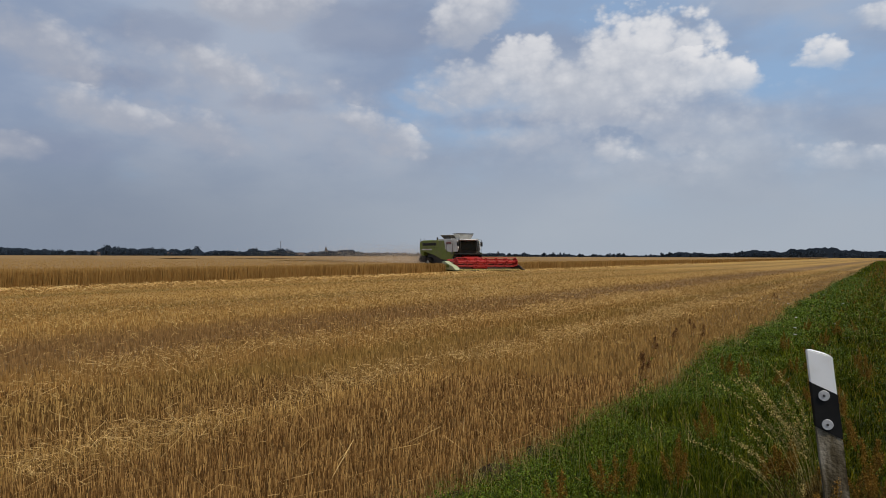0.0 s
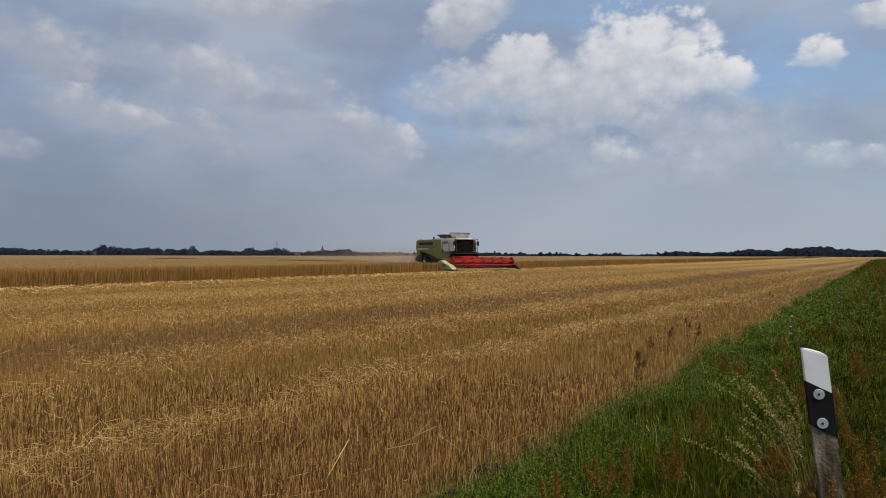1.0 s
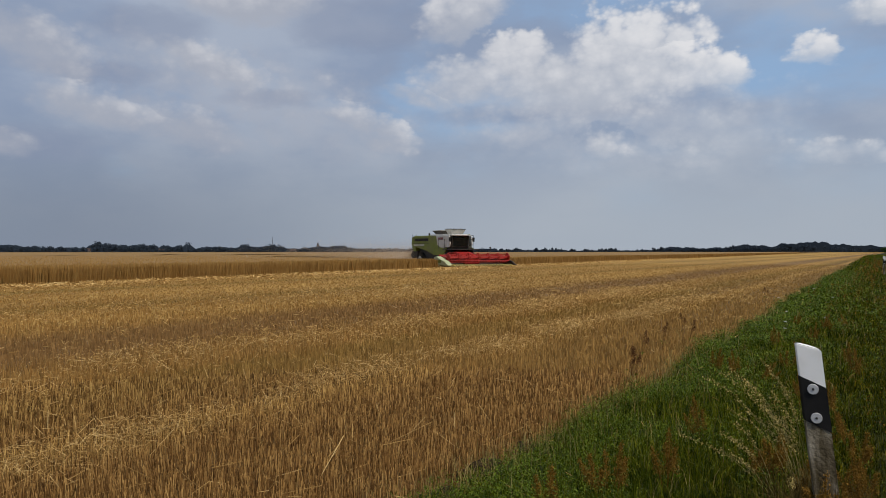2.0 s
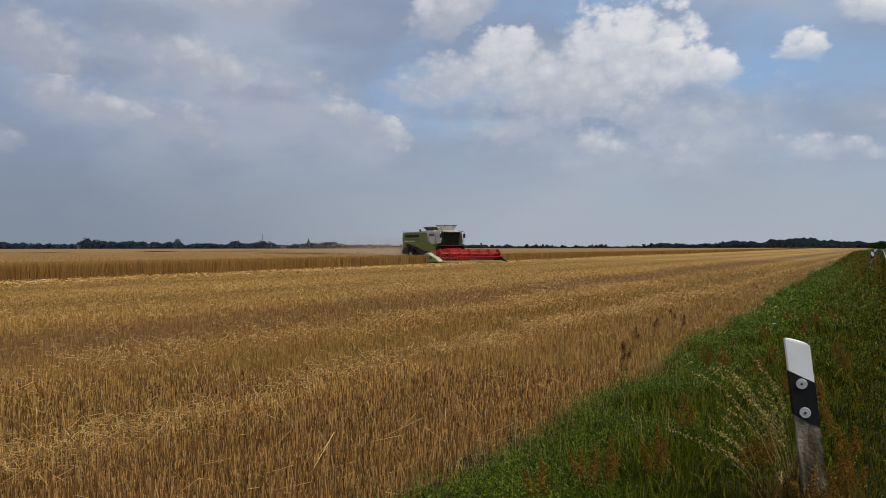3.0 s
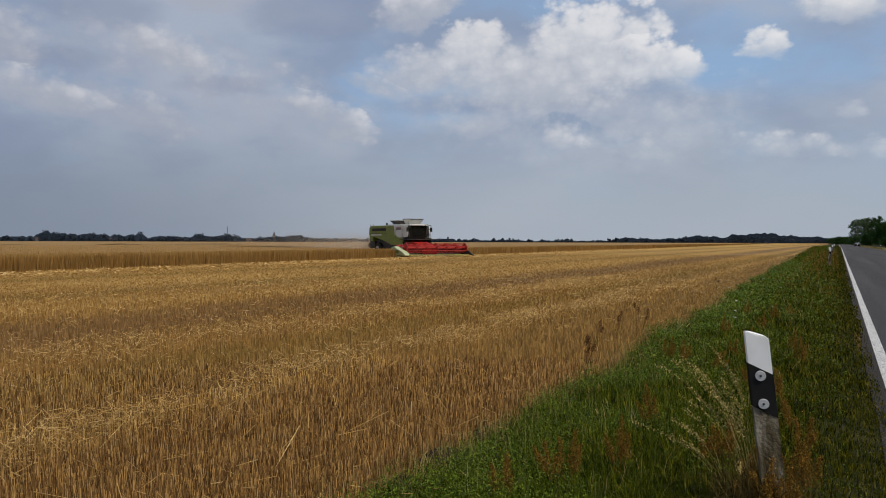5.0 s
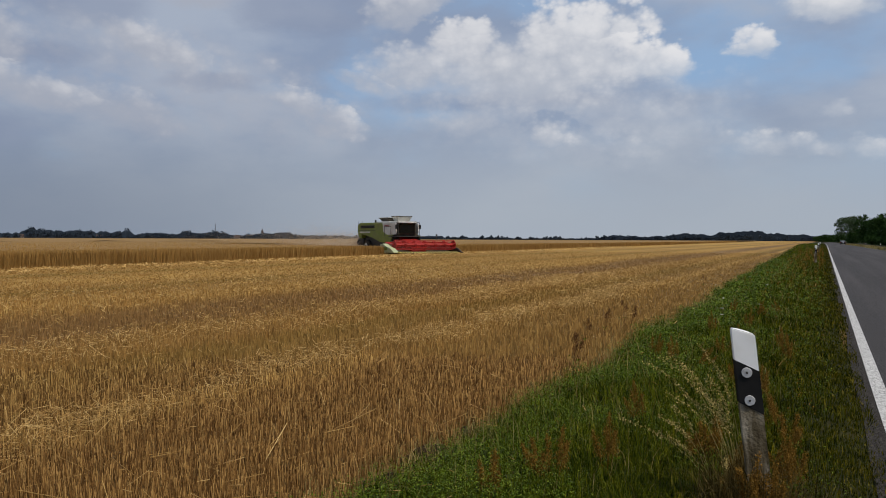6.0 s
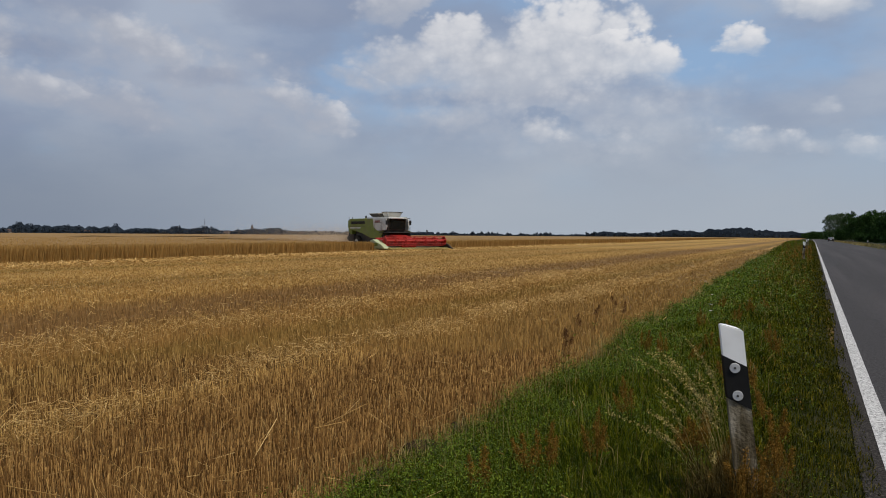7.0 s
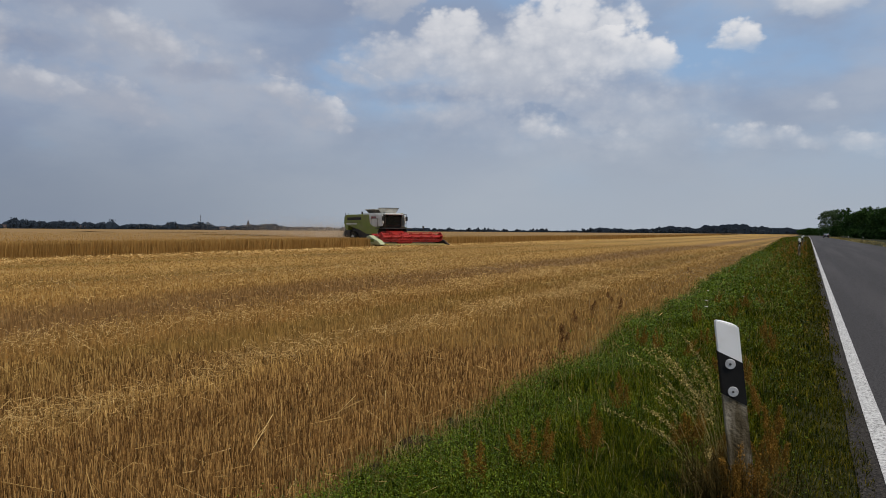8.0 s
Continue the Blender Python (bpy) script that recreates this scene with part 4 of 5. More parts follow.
    # header
    h = part("header", profile(B(), [(-1.95, 0.18), (-1.95, 0.80), (-1.85, 0.84), (-1.80, 0.42), (-1.45, 0.20), (-0.12, 0.14), (-0.12, 0.10), (-1.5, 0.10)], -HALF, HALF), TROUGH, m, "wide red grain header")
    part("top_beam", box(B(), -2.02, -1.82, -HALF, HALF, 0.98, 1.10, 0.02), RED, h)
    part("intake_auger", rod(B(), (-1.35, -HALF, 0.52), (-1.35, HALF, 0.52), 0.2, sides=18), SHADERED, h, "darkened red intake auger")
    n = 46
    for k in range(n):
        y = -HALF + (k + 0.5) * 2 * HALF / n
        part("knife_guard", profile(B(), [(-0.16, 0.07), (-0.16, 0.20), (0.14, 0.10), (0.16, 0.075)], y - 0.08, y + 0.08), YELLOW if k % 2 else DARK, h)
    for s in (-1, 1):
        e = part("end_divider", profile(B(), [(-2.0, 0.12), (-2.0, 0.85), (-1.5, 0.95), (-0.9, 0.72), (0.0, 0.48), (0.6, 0.16), (0.6, 0.10)], s * HALF, s * (HALF + (0.55 if s < 0 else 0.14)), 0.06), DIVIDER if s < 0 else DARK, h, "crop divider")
        part("divider_tip", rod(B(), (0.5, s * (HALF + 0.09), 0.14), (1.2 if s < 0 else 0.8, s * (HALF + 0.09), 0.09), 0.07, 0.02, 10), YELLOW if s < 0 else DARK, e)
        part("divider_stripe", box(B(), -1.8, -0.6, s * (HALF + (0.55 if s < 0 else 0.14)), s * (HALF + (0.556 if s < 0 else 0.146)), 0.35, 0.62), GREEN, e)
    # reel
    r = part("reel", rod(B(), (-0.55, -HALF + 0.1, 0.82), (-0.55, HALF - 0.1, 0.82), 0.09, sides=14), RED, h, "red pick-up reel")
    R6 = [(math.cos(k * math.tau / 6 + 0.3), math.sin(k * math.tau / 6 + 0.3)) for k in range(6)]
    for cx, cz in R6:
        bx, bz = -0.55 + 0.44 * cx, 0.82 + 0.44 * cz
        part("tine_bar", rod(B(), (bx, -HALF + 0.12, bz), (bx, HALF - 0.12, bz), 0.034, sides=8), RED, r)
        bm = B()
        for k in range(40):
            y = -HALF + 0.2 + k * (2 * HALF - 0.4) / 39
            rod(bm, (bx, y, bz), (bx - 0.05, y, bz - 0.22), 0.006, 0.004, 4)
        tagged(part("tines", bm, SHADERED, r), kind="stuff")
    for k in range(7):
        y = -HALF + 0.14 + k * (2 * HALF - 0.28) / 6
        bm = B()
        for cx, cz in R6:
            rod(bm, (-0.55, y, 0.82), (-0.55 + 0.44 * cx, y, 0.82 + 0.44 * cz), 0.035, sides=6)
        for (ax, az_), (bx, bz) in zip(R6, R6[1:] + R6[:1]):
            rod(bm, (-0.55 + 0.44 * ax, y, 0.82 + 0.44 * az_), (-0.55 + 0.44 * bx, y, 0.82 + 0.44 * bz), 0.03, sides=6)
        if k in (0, 6):
            rod(bm, (-0.55, y - 0.02, 0.82), (-0.55, y + 0.02, 0.82), 0.40, sides=24)
        part("reel_star", bm, RED, r)
    for y in (-HALF + 0.02, 0.0, HALF - 0.02):
        part("reel_arm", rod(B(), (-1.9, y, 1.0), (-0.5, y, 0.86), 0.07, sides=8), RED, h)
    part("sensor", rod(rod(B(), (-1.9, HALF - 1.2, 1.25), (-1.9, HALF - 1.2, 1.75), 0.025), (-1.9, HALF - 1.2, 1.7), (-1.9, HALF - 1.2, 1.85), 0.09), DARK, h)
    # header raised and moved sideways to fit the camera's view
    for o in (h, *h.children_recursive):
        for q in o.data.vertices:
            q.co.z += 0.08
            q.co.y += 0.89
    # body shifted left, lowered and stretched rearwards, and the cab moved, to fit the camera's view
    for o in m.children_recursive:
        top = o
        while top.parent is not m:
            top = top.parent
        if top.name.startswith("header"):
            continue
        if "wheel" in top.name:
            c = sum((q.co.x for q in top.data.vertices), 0.0) / len(top.data.vertices) if o is top else c
            go = (c + 0.7 if c > -6 else -5.3 + (c + 6) * 1.3) - c
        for q in o.data.vertices:
            if "wheel" in top.name:
                q.co.x += go
            else:
                q.co.x = q.co.x + 0.7 if q.co.x > -6 else -5.3 + (q.co.x + 6) * 1.3
                q.co.z *= 0.93
            q.co.y += 0.6
            if top.name.startswith("cab"):
                q.co.x -= 0.3
                q.co.y -= 0.35
    return m


combine_harvester()

# chaff and dust that hang behind the machine
n = 145000
s = rng.exponential(8.5, n)
lx, ly = -10.2 - s, rng.normal(0, 1, n) * (1.2 + 0.22 * s) - 0.6 - 0.12 * s
lz = np.abs(rng.normal(0, 1, n)) * (0.75 + 0.035 * s) + 0.35
p = np.stack([MACHINE[0][0] * lx + MACHINE[0][1] * ly + MACHINE[0][3], MACHINE[1][0] * lx + MACHINE[1][1] * ly + MACHINE[1][3], lz], 1)
stuff("chaff_dust", [flakes(p[s < 30], 0.015)], DUST, "pale brown chaff and dust hanging behind the harvester", "dust")


# ---- roadside posts ----
def delineator_post(m):
    t = tagged(empty("delineator_post", m), "white roadside post with black band and two round reflectors", "delineator post", "roadside posts")
    w, d = 0.06, 0.05

    def shell(z0l, z0r, z1l, z1r, grow=0.0):
        """A length of the three-sided hollow post; its ends slope from the field side to the road side."""
        bm = B()
        ring = [(-w - grow, -d * 0.75), (-w + 0.008, -d - grow), (w + grow, -d - grow), (w * 0.55, d * 0.7), (0, d + grow), (-w * 0.55, d * 0.7)]
        lo, hi = [], []
        for x, y in ring:
            u = (x + w) / (2 * w)
            lo.append(bm.verts.new((x, y, z0l + (z0r - z0l) * u)))
            hi.append(bm.verts.new((x, y, z1l + (z1r - z1l) * u)))
        k = len(ring)
        fs = [bm.faces.new(lo[::-1]), bm.faces.new(hi)] + [bm.faces.new((lo[i], lo[(i + 1) % k], hi[(i + 1) % k], hi[i])) for i in range(k)]
        bmesh.ops.recalc_face_normals(bm, faces=fs)
        bmesh.ops.bevel(bm, geom=list(fs[1].edges), offset=0.006, segments=2, affect="EDGES")
        return bm

    part("foot", shell(-0.1, -0.1, 0.615, 0.545), DIRTYPLASTIC, t, "stained and splintered foot")
    part("head", shell(0.615, 0.545, 1.005, 0.960), WHITEPLASTIC, t, "white head with sloping top")
    band = part("band", shell(0.615, 0.545, 0.845, 0.775, 0.0025), BLACKPLASTIC, t, "black band")
    for z in (0.765, 0.620):
        r = part("reflector", rod(B(), (0.0, -d - 0.0022, z), (0.0, -d - 0.010, z), 0.027, 0.025, 24), REFLECT, band, "round grey-white reflector")
        part("rivet", rod(B(), (0, -d - 0.010, z), (0, -d - 0.013, z), 0.0065, sides=10), DARK, r)
    return t


post = delineator_post(pose(-0.27, 4.37, 0, -2.0, -6.3, 6.5))
for y, lean in ((54, 2), (104, -2), (154, 1)):
    ob = copy_thing(post, pose(-0.40, y, 0, 0, lean, 0))
    ob.scale = (1.2, 1.2, 1.2)


# ---- the verge: grass, herbs, weeds ----
def verge_height(x, y):
    return 0.06 + 0.16 * noise_grid(x * 2.3 + 3, y * 1.9) * noise_grid(x * 0.9, y * 0.8 + 2) + 0.06 * np.exp(-((x + 1.1) / 0.6) ** 2)


def leaflets(p, size, stand):
    """Small pointed leaves at the places p that mostly face the sky; stand: how far they stray from level."""
    n = len(p)
    up = np.stack([rng.normal(0, stand, n), rng.normal(0, stand, n), np.ones(n)], 1)
    up /= np.linalg.norm(up, axis=1)[:, None]
    u = rng.normal(0, 1, (n, 3))
    u -= (u * up).sum(1)[:, None] * up
    u /= np.linalg.norm(u, axis=1)[:, None]
    v, q = np.cross(up, u), (np.zeros(n) + size)[:, None]
    V = np.stack([p - u * q, p - v * q * 0.36 - up * q * 0.1, p + u * q - up * q * 0.25, p + v * q * 0.36 - up * q * 0.1], 1)
    return V.reshape(-1, 3), [np.arange(n)[:, None] * 4 + np.array([[0, 1, 2, 3]])]


y = along(192000, 1.6, 420, -0.2)
x = field_edge(y) - 0.02 + (0.40 + 0.003 * np.clip(y - 8, 0, 240) - field_edge(y)) * rng.random(len(y)) ** 0.95
thin = ~bare(x, y) & (rng.random(len(y)) < np.clip(1.1 - 0.4 * np.clip((x - 0.2) / 0.2, 0, 1), 0, 1))
x, y = x[thin], y[thin]
h = verge_height(x, y) * rng.uniform(0.5, 1.35, len(x)) * np.clip(1.0 - 0.85 * (x + 0.35), 0.4, 1.0)
xb, yb = rng.uniform(-2.5, 0.33, 14000), rng.uniform(-7, 1.7, 14000)
stuff("verge_grass", [blades(xb, yb, rng.uniform(0.06, 0.22, 14000), np.full(14000, 0.009), 0.75), blades(x, y, h, np.clip(y * 0.0011, 0.005, 0.12), 0.75)], GRASS, "rough uncut green grass on the roadside verge", "grass")

y = along(31000, 1.8, 60, -0.2)
x = field_edge(y) + 0.02 + rng.exponential(0.75, len(y)) + 0.06 * rng.normal(0, 1, len(y))
ok = ~bare(x, y) & (x < 0.1) & (noise_grid(x * 2 + 5, y * 1.4) > 0.36)
x, y = x[ok], y[ok]
p = np.stack([x, y, 0.03 + verge_height(x, y) * rng.uniform(0.4, 1.35, len(x))], 1)
p = np.repeat(p, 5, 0) + rng.normal(0, 1, (len(p) * 5, 3)) * np.array([0.035, 0.035, 0.025])
p[:, 2] = np.maximum(p[:, 2], 0.02)
stuff("verge_herbs", [leaflets(p, np.clip(p[:, 1] * 0.0012, 0.0072, 0.03) * rng.uniform(0.6, 1.5, len(p)), 0.55)], HERB, "low leafy green herbs along the stubble edge", "herbs")

y = along(2200, 1.8, 300, -0.2)
x = rng.uniform(-2.6, -0.3, len(y))
dry = blades(x, y, rng.uniform(0.10, 0.28, len(y)), np.clip(y * 0.0008, 0.0025, 0.05), 0.45)
y2 = along(3200, 1.8, 200, -0.2)
x2 = field_edge(y2) + rng.normal(0, 0.14, len(y2))
mat_ = blades(x2, y2, rng.uniform(0.08, 0.24, len(y2)), np.clip(y2 * 0.0009, 0.004, 0.05), 0.7)
x3, y3 = rng.uniform(8.0, 12.5, 1600), along(1600, 20, 420, 0.8)
stuff("dry_grass", [dry, mat_, blades(x3, y3, rng.uniform(0.1, 0.32, 1600), np.clip(y3 * 0.0008, 0.02, 0.2), 0.3)], DRYGRASS, "thin dry straw-coloured grass stems", "dry grass")

# far sorrel haze over the verge
y = along(330, 5.5, 120, 0.2)
x = -2.1 + 2.2 * rng.random(len(y)) ** 0.6
base = np.stack([x, y, 0.30 + 0.12 * rng.random(len(y))], 1)
p = np.repeat(base, 9, 0) + rng.normal(0, 1, (len(base) * 9, 3)) * np.array([0.018, 0.018, 0.07])
stuff("sorrel_heads", [flakes(p, np.clip(p[:, 1] * 0.0008, 0.008, 0.05))], RUST, "rust-brown sorrel seed heads among the grass", "sorrel")


def weed(name, label, tall, head, seeds, mat, stem_mat, bend, group, stems=4):
    """An upright weed: thin stems and a ragged spike of seeds on each."""
    t = tagged(empty(name, pose(0, 0, 0)), label, "weed", group)
    pts = []
    for k in range(stems):
        a = k * 1.9 + tall * 7
        r = 0.0 if k == 0 else rng.uniform(0.03, 0.08)
        hh = tall * (1.0 if k == 0 else rng.uniform(0.6, 0.9))
        foot, mid = Vector((r * 0.3 * math.cos(a), r * 0.3 * math.sin(a), 0)), Vector((r * math.cos(a) + bend * 0.3, r * math.sin(a), hh * 0.55))
        tip = Vector((r * 1.5 * math.cos(a) + bend, r * 1.5 * math.sin(a), hh))
        part("stem", rod(rod(B(), foot, mid, 0.004, 0.003, 5), mid, tip, 0.003, 0.0015, 5), stem_mat, t)
        for i in range(seeds):
            f = 1 - head * rng.random()
            c = mid.lerp(tip, max(0.0, (f - 0.55) / 0.45)) if f > 0.55 else foot.lerp(mid, f / 0.55)
            s = 0.007 + 0.014 * (1 - f) / head
            pts.append((c.x + rng.normal(0, s), c.y + rng.normal(0, s), c.z + rng.normal(0, 0.01)))
    v, f = flakes(np.array(pts), 0.0062)
    tagged(mass("seed_head", v, f, mat, t), kind="stuff")
    lf = rng.normal(0, 1, (9, 3)) * np.array([0.05, 0.05, 0.03]) + np.array([0, 0, 0.10])
    v, f = flakes(np.abs(lf * np.array([0, 0, 1])) + lf * np.array([1, 1, 0]), 0.02)
    tagged(mass("leaves", v, f, HERB, t), kind="stuff")
    return t


sorrels = [weed("sorrel_weed", "rust-red sorrel weed with ragged seed heads in grass", 0.33 + 0.05 * k, 0.55, 420, RUST, RUST, 0.03 * (k - 1), "sorrel weeds") for k in range(3)]
SPOTS = [(-0.33, 4.20), (-0.23, 4.18), (-0.29, 4.10), (-1.46, 4.30), (-1.40, 4.36), (-1.17, 4.70), (-0.70, 5.15), (-0.66, 5.22), (-0.28, 6.2), (-0.20, 5.75), (-0.40, 4.62), (-0.30, 4.52), (-0.46, 4.50), (-0.16, 4.66), (-0.13, 4.74), (-1.64, 3.88), (-1.5, 9.2), (-1.06, 13.0), (-0.73, 16.2), (-0.42, 10.7)]
for k in range(12):
    SPOTS.append((rng.uniform(-1.9, 0.1), rng.uniform(4.5, 16)))
for k, (x, y) in enumerate(SPOTS):
    s = 0.92
    m = pose(x, y, 0, rng.normal(0, 5), rng.normal(0, 6), rng.uniform(0, 360)) @ Matrix.Diagonal((s, s, s, 1))
    if k < 3:
        sorrels[k].matrix_basis = m
    else:
        copy_thing(sorrels[k % 3], pose(x, y, 0, rng.normal(0, 8), rng.normal(0, 9), rng.uniform(0, 360)))

dock = weed("dock_weed", "dark brown dried dock weed at the field edge", 0.42, 0.22, 260, DARKSEED, DARKSEED, 0.04, "dock weeds", 2)
dock.matrix_basis = pose(-2.44, 8.25, 0, 0, 0, 10)
for x, y, a in ((-2.52, 8.45, 80), (-2.90, 10.2, 30), (-2.95, 11.6, 200), (-3.03, 13.3, 140), (-2.75, 12.4, 10), (-3.2, 24.5, 60)):
    copy_thing(dock, pose(x, y, 0, rng.normal(0, 8), rng.normal(0, 10), a))
for x, y, s in ((-2.9, 100, 2.0), (-2.5, 102, 2.2), (-2.2, 99, 1.8), (-1.6, 100, 2.3)):
    ob = weed("dock_weed", "tall red-brown dock weed beside the verge", 0.58, 0.7, 150, RUST, DARKSEED, 0.02, "dock weeds")
    ob.matrix_basis = pose(x, y, 0, 0, 0, x * 90) @ Matrix.Diagonal((s, s, s, 1))


def grass_tuft(m, count, tall, sweep, label):
    """Tall seeding grass: arching stems with pale panicles, and a fountain of dry leaves."""
    t = tagged(empty("grass_tuft", m), label, "grass", "seeding grasses")
    pts = []
    for k in range(count):
        a = rng.normal(math.pi, 0.6)
        out, hh = sweep * rng.uniform(0.3, 1.1), tall * rng.uniform(0.6, 1.05)
        stem, prev = B(), Vector((rng.normal(0, 0.03), rng.normal(0, 0.03), 0))
        start = prev.copy()
        for i in range(1, 7):
            u = i / 6
            q = start + Vector((math.cos(a) * out * u ** 2, math.sin(a) * out * u ** 2 * 0.5, hh * (u - 0.16 * u ** 4)))
            rod(stem, prev, q, 0.0013 - 0.00011 * i, 0.0012 - 0.00011 * i, 4)
            if i >= 5 and tall > 0.5:
                for j in range(34):
                    c = prev.lerp(q, rng.random())
                    pts.append((c.x + rng.normal(0, 0.007), c.y + rng.normal(0, 0.007), c.z + rng.normal(0, 0.008)))
            prev = q
        part("stem", stem, DRYGRASS if tall > 0.5 else DULLGRASS, t)
    if pts:
        v, f = flakes(np.array(pts), 0.0062)
        tagged(mass("seed_head", v, f, PLUME, t), kind="stuff")
    g = rng.normal(0, 0.06, (70, 2))
    v, f = blades(g[:, 0], g[:, 1], rng.uniform(0.15, 0.42, 70), np.full(70, 0.004), 0.8)
    tagged(mass("leaves", v, f, DULLGRASS, t), kind="stuff")
    return t


LEANING, LOW = "pale tall seeding grass tuft leaning beside the post", "low withered brown grass tuft round the foot of the post"
grass_tuft(pose(-0.36, 4.40, 0), 12, 1.06, 0.42, LEANING)
grass_tuft(pose(-0.42, 4.5, 0), 9, 0.95, 0.50, LEANING)
grass_tuft(pose(-0.50, 4.35, 0), 7, 0.66, 0.62, LEANING)
for x, y, a, tall in ((-0.38, 4.18, 0, 0.48), (-0.24, 4.22, 90, 0.48), (-0.34, 4.26, 40, 0.42), (-0.18, 4.30, 200, 0.44), (-0.46, 4.20, 300, 0.40), (-0.30, 4.12, 150, 0.36)):
    grass_tuft(pose(x, y, 0, 0, 0, a), 10, tall, 0.32, LOW)


def yarrow(m):
    t = tagged(empty("yarrow", m), "small white yarrow flower in the grass", "flower", "white flowers")
    part("stem", rod(B(), (0, 0, 0), (0.01, 0, 0.29), 0.004, 0.003, 5), HERB, t)
    bm = B()
    for k in range(9):
        a = k * 2.4
        bmesh.ops.create_icosphere(bm, subdivisions=1, radius=0.011, matrix=pose(0.01 + 0.009 * k ** 0.5 * math.cos(a), 0.009 * k ** 0.5 * math.sin(a), 0.295) @ Matrix.Diagonal((1, 1, 0.5, 1)))
    part("flower_head", bm, BLOOM, t, "white flower head")
    return t


first = yarrow(pose(-2.48, 21.2, 0))
for x, y in ((-1.55, 14.0), (-1.42, 12.8), (-1.75, 16.5), (-1.0, 15.2), (-2.1, 27), (-1.3, 22)):
    copy_thing(first, pose(x, y, 0, rng.normal(0, 6), rng.normal(0, 6), x * 100))

# near-black clods stand in for the dark hollows where the stubble meets the verge
for x, y, s in ((-2.36, 4.66, 0.13), (-2.30, 4.48, 0.10), (-2.40, 4.42, 0.09), (-2.30, 4.02, 0.10), (-2.36, 3.90, 0.08), (-2.36, 5.22, 0.08), (-2.42, 5.35, 0.06)):
    bm = B()
    bmesh.ops.create_icosphere(bm, subdivisions=3, radius=s, matrix=Matrix.Diagonal((0.85, 1.1, 0.32, 1)))
    for q in bm.verts:
        q.co *= 1 + 0.3 * noise.noise(q.co * 14) + 0.25 * noise.noise(q.co * 45)
    ob = tagged(part("earth_clod", bm, EARTH), "near-black earth clod in place of a dark hollow at the stubble edge", "earth", "earth clods")
    ob.matrix_basis = pose(x, y, 0.01)


# ---- trees ----
def crown_points(n, cx, cy, z0, z1, r, lumps):
    """Leaf places in a heap of uneven lumps, mostly near their skins."""
    out = []
    for k in range(lumps):
        a, q = rng.uniform(0, 6.283), rng.random() ** 0.5
        u = rng.random()
        rr = r * (0.35 + 0.25 * rng.random())
        c = np.array([cx + math.cos(a) * q * r * 0.7 * (1 - 0.5 * u), cy + math.sin(a) * q * r * 0.7 * (1 - 0.5 * u), z0 + rr * 0.6 + (z1 - z0 - rr * 1.4) * u])
        d = rng.normal(0, 1, (n // lumps, 3))
        d /= np.linalg.norm(d, axis=1)[:, None]
        out.append(c + d * (rr * rng.uniform(0.55, 1.08, len(d)) ** 0.6)[:, None] * np.array([1, 1, 0.85]))
    return np.concatenate(out)


def tree(x, y, tall, wide, mat, label, low=0.02, n=2600, leaf=0.30):
    t = tagged(empty("tree", pose(x, y, 0)), label, "tree", "roadside trees")
    bm = B()
    rod(bm, (0, 0, -0.1), (0.1, 0, tall * 0.35), tall * 0.022, tall * 0.015, 10)
    rod(bm, (0.1, 0, tall * 0.35), (0.0, 0.1, tall * 0.85), tall * 0.015, tall * 0.004, 8)
    for k in range(7):
        a, z = k * 2.4, tall * (0.25 + 0.07 * k)
        rod(bm, (0.08, 0, z), (math.cos(a) * wide * 0.65, math.sin(a) * wide * 0.65, z + tall * 0.2), tall * 0.008, tall * 0.002, 6)
    part("trunk", bm, BARK, t, "dark bark trunk and limbs")
    p = crown_points(n, 0, 0, tall * low, tall, wide, 26)
    for k in range(9):  # loose sprays that break the outline
        a, z = rng.uniform(0, 6.283), tall * rng.uniform(0.45, 1.0)
        q = wide * (0.75 if z < tall * 0.8 else 0.35)
        p = np.concatenate([p, np.array([math.cos(a) * q, math.sin(a) * q, z]) + rng.normal(0, 1, (40, 3)) * np.array([0.1, 0.1, 0.07]) * wide])
    p = p[(p[:, 2] > tall * low * 0.5) & (p[:, 2] < tall * 1.06)]
    v, f = flakes(p, leaf * rng.uniform(0.6, 1.4, len(p)))
    mass("crown", v, f, mat, t)
    return t


PALE, DEEP = "pale green broadleaf tree beside the country road", "dark green broadleaf tree beside the country road"
for x, y, tall, wide, m, lb in ((12.5, 640, 17.5, 6.0, PALELEAF, PALE), (16.5, 590, 17.0, 6.0, PALELEAF, PALE), (17.5, 500, 15.0, 5.5, PALELEAF, PALE), (19, 450, 13.5, 5.0, LEAF, DEEP), (17, 380, 10.5, 4.4, LEAF, DEEP),
                                (19, 345, 10.6, 4.2, LEAF, DEEP), (19.5, 310, 10.2, 4.0, LEAF, DEEP), (20, 285, 8.2, 3.6, LEAF, DEEP), (20.5, 265, 8.8, 3.4, LEAF, DEEP), (23, 272, 8.0, 3.4, LEAF, DEEP), (23, 250, 8.4, 3.2, LEAF, DEEP)):
    tree(x, y, tall * 1.08, wide, m, lb, leaf=0.26 + 0.0003 * y)
tree(24.5, 318, 10.8, 1.3, LEAF, "slim dark poplar beside the country road", 0.05, 1800, 0.3)
